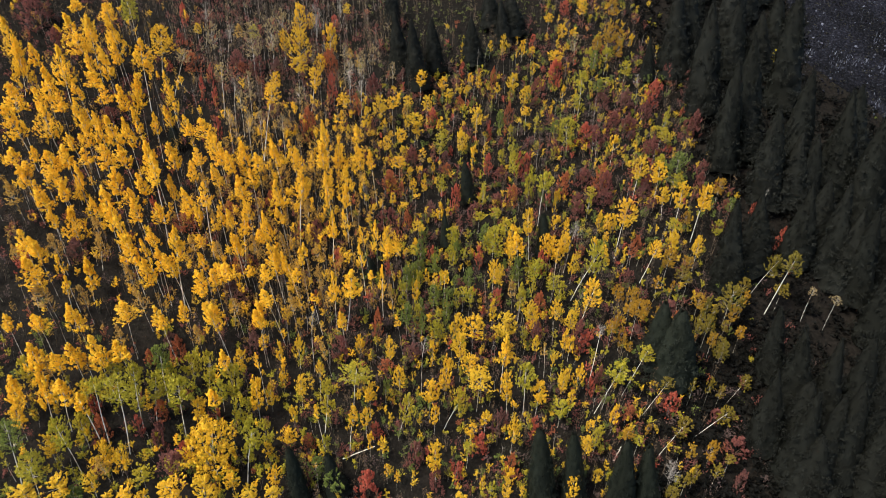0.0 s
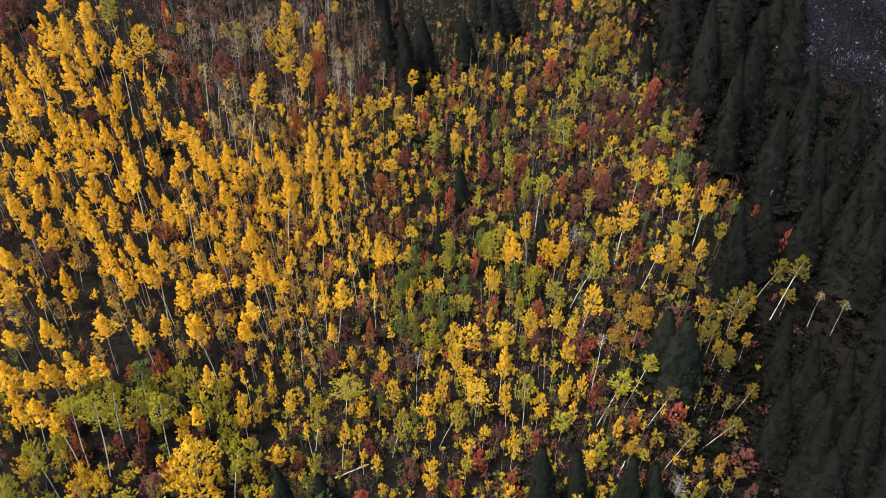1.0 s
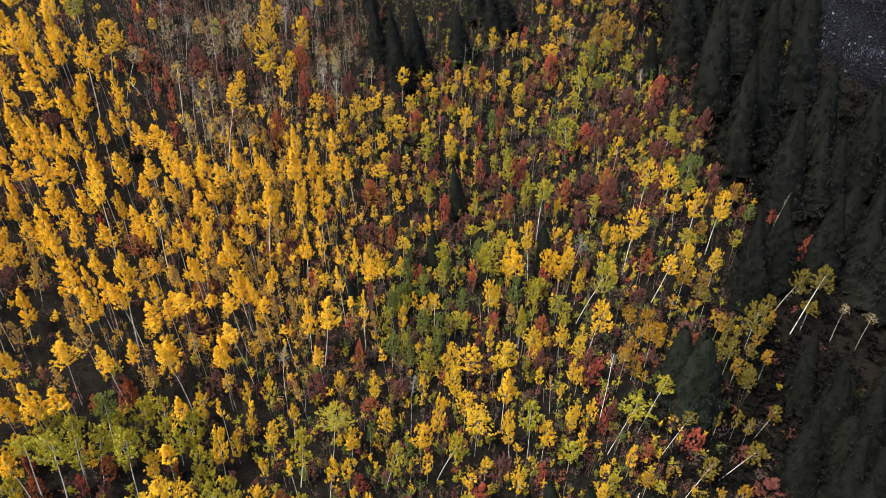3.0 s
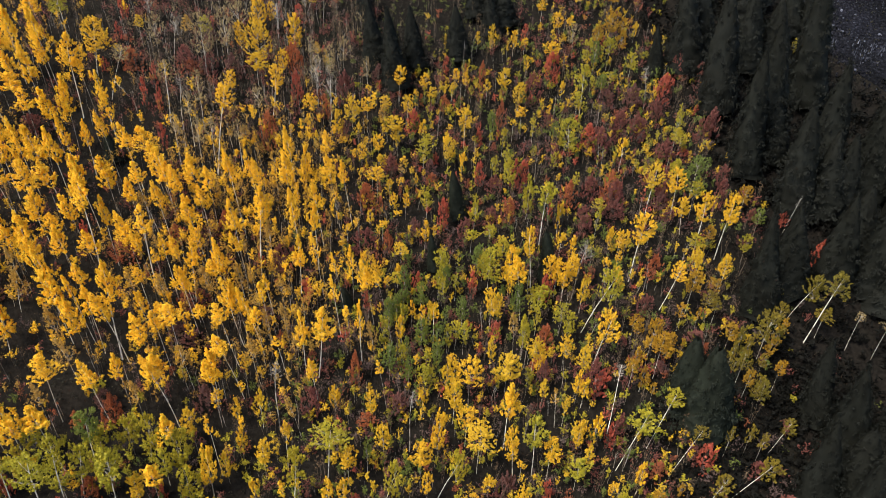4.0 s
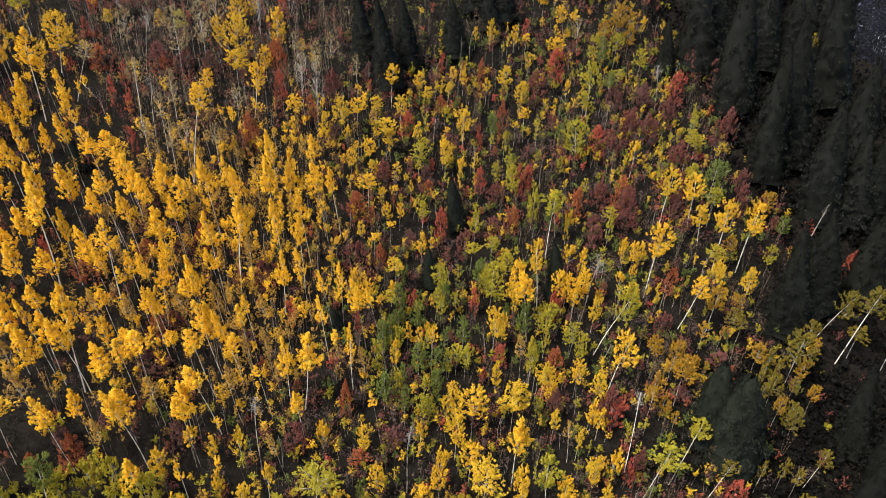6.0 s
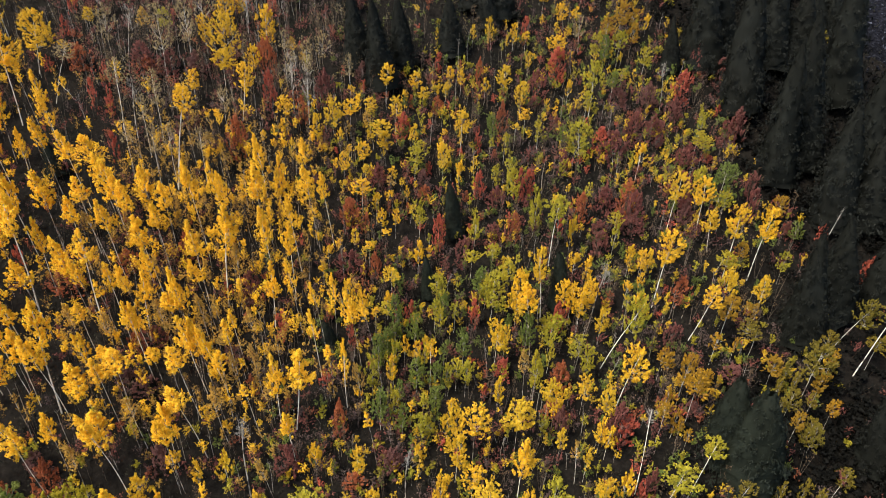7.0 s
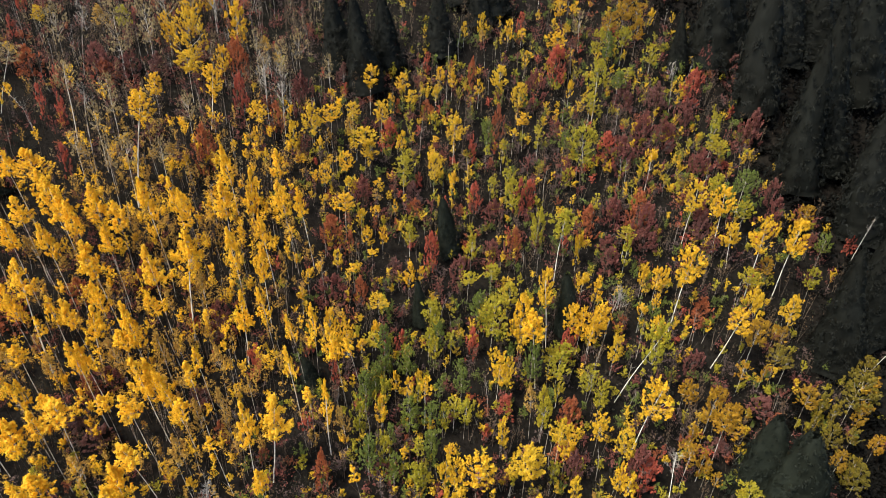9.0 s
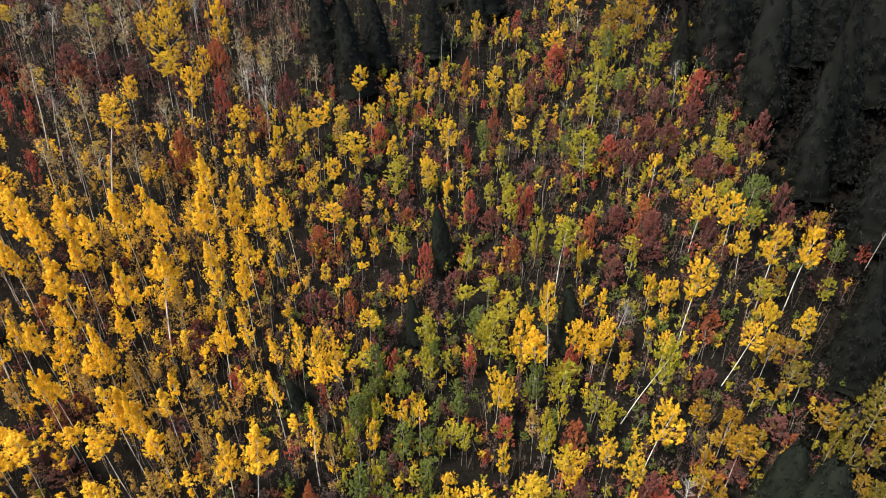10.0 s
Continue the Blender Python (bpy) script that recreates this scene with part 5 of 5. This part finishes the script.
plant('conifer', [
    (12.4, 100.5, 4.4, 5.4, 8.8), (8.8, 102.2, 3.9, 4.3, 7.7),
])
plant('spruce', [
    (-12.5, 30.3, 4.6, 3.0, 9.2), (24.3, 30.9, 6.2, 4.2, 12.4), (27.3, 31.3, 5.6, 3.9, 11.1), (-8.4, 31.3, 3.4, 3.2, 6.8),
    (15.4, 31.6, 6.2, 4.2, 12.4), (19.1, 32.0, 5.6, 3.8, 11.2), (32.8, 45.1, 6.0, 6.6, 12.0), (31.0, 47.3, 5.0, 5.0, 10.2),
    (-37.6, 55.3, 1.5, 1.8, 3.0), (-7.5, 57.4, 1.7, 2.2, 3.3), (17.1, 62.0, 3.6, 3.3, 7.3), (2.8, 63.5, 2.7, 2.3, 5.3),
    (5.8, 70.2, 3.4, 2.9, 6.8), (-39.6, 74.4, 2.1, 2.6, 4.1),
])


# ---- undergrowth and thickets that nobody could count ----
def inside(poly, x, y):
    hit = False
    for (x0, y0), (x1, y1) in zip(poly, poly[1:] + poly[:1]):
        if (y0 > y) != (y1 > y) and x < (x1 - x0) * (y - y0) / (y1 - y0) + x0:
            hit = not hit
    return hit


GOLDEN = [(-95, 112), (-48, 112), (-41, 84), (-25, 80), (-10, 81), (-8, 58), (-14, 47), (-31, 47), (-75, 40)]
GOLD_EDGE = [(-30, 79), (-10, 80), (-8, 58), (-14, 47), (-28, 48), (-33, 60)]
LOWER = [(27, 22), (33, 48), (45, 58), (50, 40), (42, 20)]
BRUSH = [(-48, 118), (-15, 118), (-8, 92), (-12, 83), (-25, 80), (-41, 83)]
CLEARING = [(-15, 118), (18, 118), (15, 95), (-6, 91)]
MIXED = [(-6, 91), (18, 96), (23, 118), (31, 118), (39, 86), (42, 72), (42, 57), (34, 50), (27, 25), (-14, 25), (-14, 47), (-8, 58), (-10, 81)]
LIMES = [(-75, 40), (-31, 47), (-14, 47), (-14, 25), (-65, 22)]
DARK = [(32, 118), (65, 120), (63, 93), (75, 86), (112, 86), (100, 22), (40, 22), (45, 57), (43, 72), (40, 86)]
SCREE = [(64, 140), (110, 140), (110, 80), (76, 84), (63, 93)]
ALL = [(-95, 20), (-95, 122), (105, 122), (105, 20)]
sower = random.Random(11)


def sow(poly, count, apart=0.0, blur=4.0):
    xs, ys = [p[0] for p in poly], [p[1] for p in poly]
    out, cells = [], set()
    tries = 0
    while len(out) < count and tries < count * 30:
        tries += 1
        x, y = sower.uniform(min(xs) - blur, max(xs) + blur), sower.uniform(min(ys) - blur, max(ys) + blur)
        if not inside(poly, x + sower.gauss(0, blur), y + sower.gauss(0, blur)):
            continue
        if apart:
            cell = (int(x // apart), int(y // apart))
            if cell in cells:
                continue
            cells.add(cell)
        out.append((x, y))
    return out


def thicket(name, label, places, kind, wide, high, leaves, leaf, bark, seed, lift=0.0, stems=1):
    """Many small shrubs or saplings in one mesh: leaf sprays round thin stems."""
    rng = np.random.default_rng(seed)
    cs, ns, ss, ws, pieces = [], [], [], [], []
    for x, y in places:
        z, w, h = ground_z(x, y) - 0.15, rng.uniform(*wide), rng.uniform(*high)
        n = int(leaves * rng.uniform(0.6, 1.3))
        tufts = int(rng.integers(8, 14))
        a = rng.uniform(0, 6.3) + 2.4 * np.arange(tufts) + rng.normal(size=tufts) * 0.4
        out, top = w * rng.uniform(0.05, 0.5, tufts), h * (lift + (1 - lift) * rng.uniform(0.45, 1.05, tufts))
        tips = np.stack([x + out * np.cos(a), y + out * np.sin(a), z + top], 1)
        ways = unit(np.stack([np.cos(a), np.sin(a), rng.uniform(0.7, 2.0, tufts)], 1))
        length = (0.22 * w + 0.12 * h) * rng.uniform(0.6, 1.2, tufts)
        which, t = rng.integers(0, tufts, n), rng.uniform(0, 1, n) ** 0.8
        side = unit(rng.normal(size=(n, 3)))
        spread = (0.16 * w * (1.1 - 0.6 * t) * np.abs(rng.normal(0.35, 0.65, n)))[:, None]
        cs.append(tips[which] - ways[which] * (length[which] * (1 - t))[:, None] + side * spread)
        ns.append(unit(side + rng.normal(size=(n, 3)) * 0.5 + (0, 0, 0.5)))
        ws.append(unit(ways[which] + side * 0.5))
        ss.append(leaf * rng.uniform(0.7, 1.5, n))
        for _ in range(stems):
            tip = np.array((x, y, z)) + (rng.normal() * w * 0.3, rng.normal() * w * 0.3, h * rng.uniform(0.7, 1.0))
            r = 0.009 + 0.0025 * h
            v, f = tube([(x + rng.normal() * 0.1, y + rng.normal() * 0.1, z - 0.2), tip], (r, r * 0.3), 3)
            pieces.append((v, f, 1))
    v, f = leaf_sprays(rng, np.concatenate(cs), np.concatenate(ns), np.concatenate(ss), along=np.concatenate(ws))
    v, f, k = gather([(v, f.tolist(), 0)] + pieces)
    ob = new(name, mesh_of(name, v, f, [LEAF[kind], bark], k))
    return tagged(ob, label, "undergrowth", kind="stuff")


thicket("forest_floor_brush", "low brown brush and dead stalks covering the forest floor", [p for p in sow(ALL, 11500) if not inside(DARK, *p) and not inside(LOWER, *p)], "brush", (0.5, 1.4), (0.3, 0.9), 11, 0.2, BROWN_BARK, 1, stems=0)
thicket("ochre_saplings", "thin half-bare ochre aspen saplings between the trunks", sow(GOLDEN, 480) + sow(GOLD_EDGE, 560), "ochre", (0.7, 1.5), (1.8, 4.6), 95, 0.13, TWIG_BARK, 2, lift=0.35)
thicket("straw_saplings", "pale half-bare saplings with straw-coloured leaves", sow(BRUSH, 420) + sow(CLEARING, 40), "straw", (0.8, 1.8), (2.0, 4.5), 60, 0.11, TWIG_BARK, 12, lift=0.25, stems=2)
thicket("clearing_brush", "low dark green brush in the clearing", sow(CLEARING, 500) + sow(DARK, 60), "green", (0.5, 1.3), (0.3, 1.0), 26, 0.13, BROWN_BARK, 13, lift=0.05)
# filler sprays added to paint the gaps between the conifers as dark as shade
thicket("dark_underbrush", "near-black filler plants coloured as the shade between the conifers", sow(DARK, 3600, 0.0, 1.5) + sow(LOWER, 800), "gap_shade", (1.3, 2.8), (0.5, 1.7), 26, 0.46, BROWN_BARK, 14, lift=0.05)
thicket("lime_saplings", "young yellow-green aspens under the tall ones", sow(LIMES, 150), "lime", (0.9, 1.8), (2.2, 4.8), 200, 0.15, TWIG_BARK, 15, lift=0.45)
thicket("golden_saplings", "young golden aspens filling the stand", sow(GOLDEN, 300) + sow(GOLD_EDGE, 230) + sow(LIMES, 60), "golden", (0.9, 1.6), (2.0, 4.6), 170, 0.15, TWIG_BARK, 3, lift=0.5)
thicket("brown_saplings", "leafless brown and tan thicket of saplings", sow(BRUSH, 560) + sow(GOLDEN, 400) + sow(MIXED, 800) + sow(CLEARING, 60), "twig", (0.7, 1.5), (2.0, 4.2), 50, 0.13, TWIG_BARK, 4, lift=0.2, stems=3)
thicket("yellow_shrubs", "small yellow aspen shrubs in the mixed thicket", sow(MIXED, 700) + sow(LIMES, 90), "yellow", (0.7, 1.4), (1.2, 3.0), 140, 0.135, GREY_BARK, 5, lift=0.3)
thicket("lime_shrubs", "small yellow-green shrubs in the mixed thicket", sow(MIXED, 720) + sow(LIMES, 140), "lime", (0.7, 1.5), (1.0, 2.6), 150, 0.14, GREY_BARK, 6, lift=0.2)
thicket("green_shrubs", "dark green shrubs in the damp hollow", sow(MIXED, 620) + sow(LIMES, 80), "green", (0.8, 1.7), (1.0, 2.3), 180, 0.135, BROWN_BARK, 7, lift=0.15)
thicket("maroon_shrubs", "dull maroon-brown maple thicket", sow(MIXED, 540) + sow(GOLDEN, 300) + sow(LOWER, 50) + sow(BRUSH, 300) + sow(LIMES, 80), "maroon", (1.2, 2.7), (1.3, 2.8), 88, 0.17, BROWN_BARK, 8, lift=0.1, stems=2)
thicket("mauve_shrubs", "greyish mauve leafless maple thicket", sow(MIXED, 620) + sow(GOLDEN, 260) + sow(LOWER, 40) + sow(BRUSH, 160) + sow(LIMES, 60), "mauve", (1.2, 2.5), (1.2, 2.6), 95, 0.15, BROWN_BARK, 16, lift=0.1, stems=2)
thicket("rust_shrubs", "rusty orange shrubs under the aspens", sow(MIXED, 90) + sow(GOLDEN, 90) + sow(LIMES, 25) + sow(BRUSH, 40), "orange", (0.9, 1.9), (1.2, 2.6), 130, 0.14, BROWN_BARK, 9, lift=0.1)
thicket("red_shrubs", "small red maple shrubs", sow(MIXED, 70) + sow(BRUSH, 12), "red", (0.8, 1.5), (1.2, 2.8), 130, 0.14, BROWN_BARK, 10, lift=0.1)



def bare_stems(name, label, places, high, bark, seed, twigs=4):
    """Slim leafless stems that stand close together, each with a few thin twigs near its top."""
    rng, pieces = np.random.default_rng(seed), []
    for x, y in places:
        z, h = ground_z(x, y) - 0.3, rng.uniform(*high)
        foot = np.array((x, y, z))
        top = foot + (rng.normal() * 0.05 * h - 0.04 * h, rng.normal() * 0.05 * h, h)
        bend = (foot + top) / 2 + rng.normal(size=3) * (0.03 * h, 0.03 * h, 0)
        r = 0.018 + 0.003 * h
        pieces.append((*tube([foot, bend, top], (r, r * 0.8, r * 0.25), 4), 0))
        for _ in range(twigs):
            root = bend + (top - bend) * rng.uniform(0.1, 0.9)
            end = root + rng.normal(size=3) * (0.3, 0.3, 0.1) + (0, 0, 0.45)
            pieces.append((*tube([root, end], (r * 0.4, r * 0.12), 3), 0))
    v, f, k = gather(pieces)
    return tagged(new(name, mesh_of(name, v, f, [bark], smooth=True)), label, "undergrowth", kind="stuff")


bare_stems("pale_saplings", "pale leafless aspen saplings in the bare brush", sow(BRUSH, 230) + sow(MIXED, 110), (2.0, 5.0), BARE_BARK, 21, 7)
bare_stems("slim_trunks", "slim white aspen stems under the golden crowns", sow(GOLDEN, 200) + sow(GOLD_EDGE, 90) + sow(LIMES, 60), (2.5, 5.0), GREY_BARK, 22, 2)

# conifers that close the dark side of the slope
LANDMARKS = [(59.7, 55.7), (50.8, 62.9), (48.5, 68.8), (71.3, 79.9), (51.9, 60.3), (38.9, 37.0), (57.5, 91.5), (54.5, 52.6), (42.0, 87.4), (41.4, 81.4), (42.0, 74.0), (38.6, 33.5)]
for x, y in sow(DARK, 76, 5.0, 0.5):
    if 43 < x < 56 and 44 < y < 58:
        continue  # the open spot of the leaning aspens
    if any(abs(x - px) < 4.2 and -2.5 < py - y < 9 for px, py in LANDMARKS):
        continue  # room for the lone shrubs among the conifers
    h = sower.uniform(9.5, 15)
    plant("conifer", [(x, y, h / 2, h * sower.uniform(0.36, 0.46), h)])
for x, y in sow(CLEARING, 5, 4.0, 0.5):
    h = sower.uniform(7, 11)
    plant("conifer", [(x, y, h / 2, h * 0.42, h)])


def scree():
    """Loose angular stones on the bare patch of the slope."""
    rng, verts, faces = np.random.default_rng(30), [], []
    base = np.array([(1, 0, 0), (0, 1, 0), (-1, 0, 0), (0, -1, 0), (0, 0, 1), (0, 0, -1)], float)
    tri = [(0, 1, 4), (1, 2, 4), (2, 3, 4), (3, 0, 4), (1, 0, 5), (2, 1, 5), (3, 2, 5), (0, 3, 5)]
    for x, y in sow(SCREE, 9000, 0.0, 1.0):
        s = 0.09 + 0.36 * rng.random() ** 4
        turn = np.array(Euler(rng.uniform(0, 6.3, 3)).to_matrix())
        v = (base * rng.uniform(0.5, 1.2, (6, 1)) * (1, 0.75, 0.6)) @ turn * s + (x, y, ground_z(x, y) + 0.14)
        faces += [tuple(i + len(verts) for i in q) for q in tri]
        verts += v.tolist()
    ob = new("scree", mesh_of("scree", verts, faces, [ROCK]))
    return tagged(ob, "loose blue-grey stones on a bare patch of slope", "scree", kind="stuff")


def scree_bed():
    """The gravelly bed under the loose stones, a hand above the soil."""
    rng = np.random.default_rng(31)
    verts, faces, n = [], [], 40
    for j in range(n + 1):
        for i in range(n + 1):
            v = j / n
            left = 63 + 14 * max(0.0, 0.35 - v) / 0.35 + 1.5 * math.sin(v * 17)
            x, y = left + (115 - left) * i / n, 82 + 58 * v
            verts.append((x, y, ground_z(x, y) + 0.18 * rng.random() + (0.02 if 0 < i < n and 0 < j < n else -0.6)))
    for j in range(n):
        for i in range(n):
            faces.append((j * (n + 1) + i, j * (n + 1) + i + 1, (j + 1) * (n + 1) + i + 1, (j + 1) * (n + 1) + i))
    ob = new("scree_bed", mesh_of("scree_bed", verts, faces, [GRAVEL]))
    return tagged(ob, "dark grey gravel bed on the bare slope", "scree", kind="structure")


def rock_ledge(x0, y0, length, count, seed):
    """A low broken ledge: upright angular splinters of rock side by side."""
    rng, verts, faces = np.random.default_rng(seed), [], []
    tri = [(0, 1, 4), (1, 2, 4), (2, 3, 4), (3, 0, 4)]
    for _ in range(count):
        x, y = rng.uniform(-0.5, 0.5) * length, rng.normal() * 0.7
        w, h = rng.uniform(0.08, 0.2), rng.uniform(0.25, 0.8)
        z = ground_z(x0 + x, y0 + y) - ground_z(x0, y0)
        a = rng.uniform(0, 6.3)
        ring = [(x + w * math.cos(a + q), y + w * math.sin(a + q), z - 0.3) for q in (0, 1.5, 3.1, 4.7)]
        faces += [tuple(i + len(verts) for i in q) for q in tri]
        verts += ring + [(x + rng.normal() * 0.12, y + rng.normal() * 0.12, z + h)]
    ob = new("rock_ledge", mesh_of("rock_ledge", verts, faces, [PALE_ROCK]))
    ob.location = (x0, y0, ground_z(x0, y0))
    return tagged(ob, "broken pale blue-grey rock ledge in the dark scree", "rock", kind="stuff")


scree()
scree_bed()
for n, (x, y, length, count) in enumerate(((65.4, 100, 2.6, 26), (70.6, 98.2, 3.6, 44), (74.4, 98.8, 3.0, 34), (79.8, 104, 2.4, 22), (78.3, 97.2, 2.0, 18), (74.6, 90, 1.8, 14))):
    rock_ledge(x, y, length, count, 50 + n)


def fallen_log(name, label, ends, radius, seed):
    """A dead trunk lying on the slope between two places, with a few broken branch stubs."""
    rng = np.random.default_rng(seed)
    (x0, y0), (x1, y1) = ends
    pts = []
    for t in np.linspace(0, 1, 9):
        x, y = x0 + (x1 - x0) * t, y0 + (y1 - y0) * t
        pts.append((x + rng.normal() * 0.04, y + rng.normal() * 0.04, ground_z(x, y) + 0.35 + 0.5 * t))
    pieces = [(*tube(pts, np.linspace(radius, radius * 0.45, 9), 8), 0)]
    v, f, k = gather(pieces)
    log = new(name)
    middle = Vector(pts[4])
    log.location = middle
    part("trunk", mesh_of("log_trunk", (np.array(v) - np.array(middle)).tolist(), f, [ASPEN_BARK], smooth=True), log)
    for n in range(4):
        p = np.array(pts[3 + n]) - np.array(middle)
        d = rng.normal(size=3) * (0.3, 0.3, 0.15) + (0, 0, 0.3)
        sv, sf = tube([p, p + d], (radius * 0.3, radius * 0.12), 5)
        part("branch_stub", mesh_of("branch_stub", sv.tolist(), sf, [GREY_BARK]), log)
    return tagged(log, label, "fallen log")


fallen_log("fallen_log", "bleached white fallen aspen trunk lying on the slope", ((-8.4, 34.4), (-4.7, 35.6)), 0.075, 1)
fallen_log("fallen_log", "short bleached fallen trunk among shrubs", ((0.2, 35.4), (0.6, 36.9)), 0.09, 2)
fallen_log("fallen_log", "thin grey fallen trunk in the bare brush", ((-43.2, 86.2), (-40.1, 83.1)), 0.035, 3)
fallen_log("fallen_log", "small pale fallen trunk beside dark conifers", ((24.1, 35.7), (25.1, 36.9)), 0.08, 4)
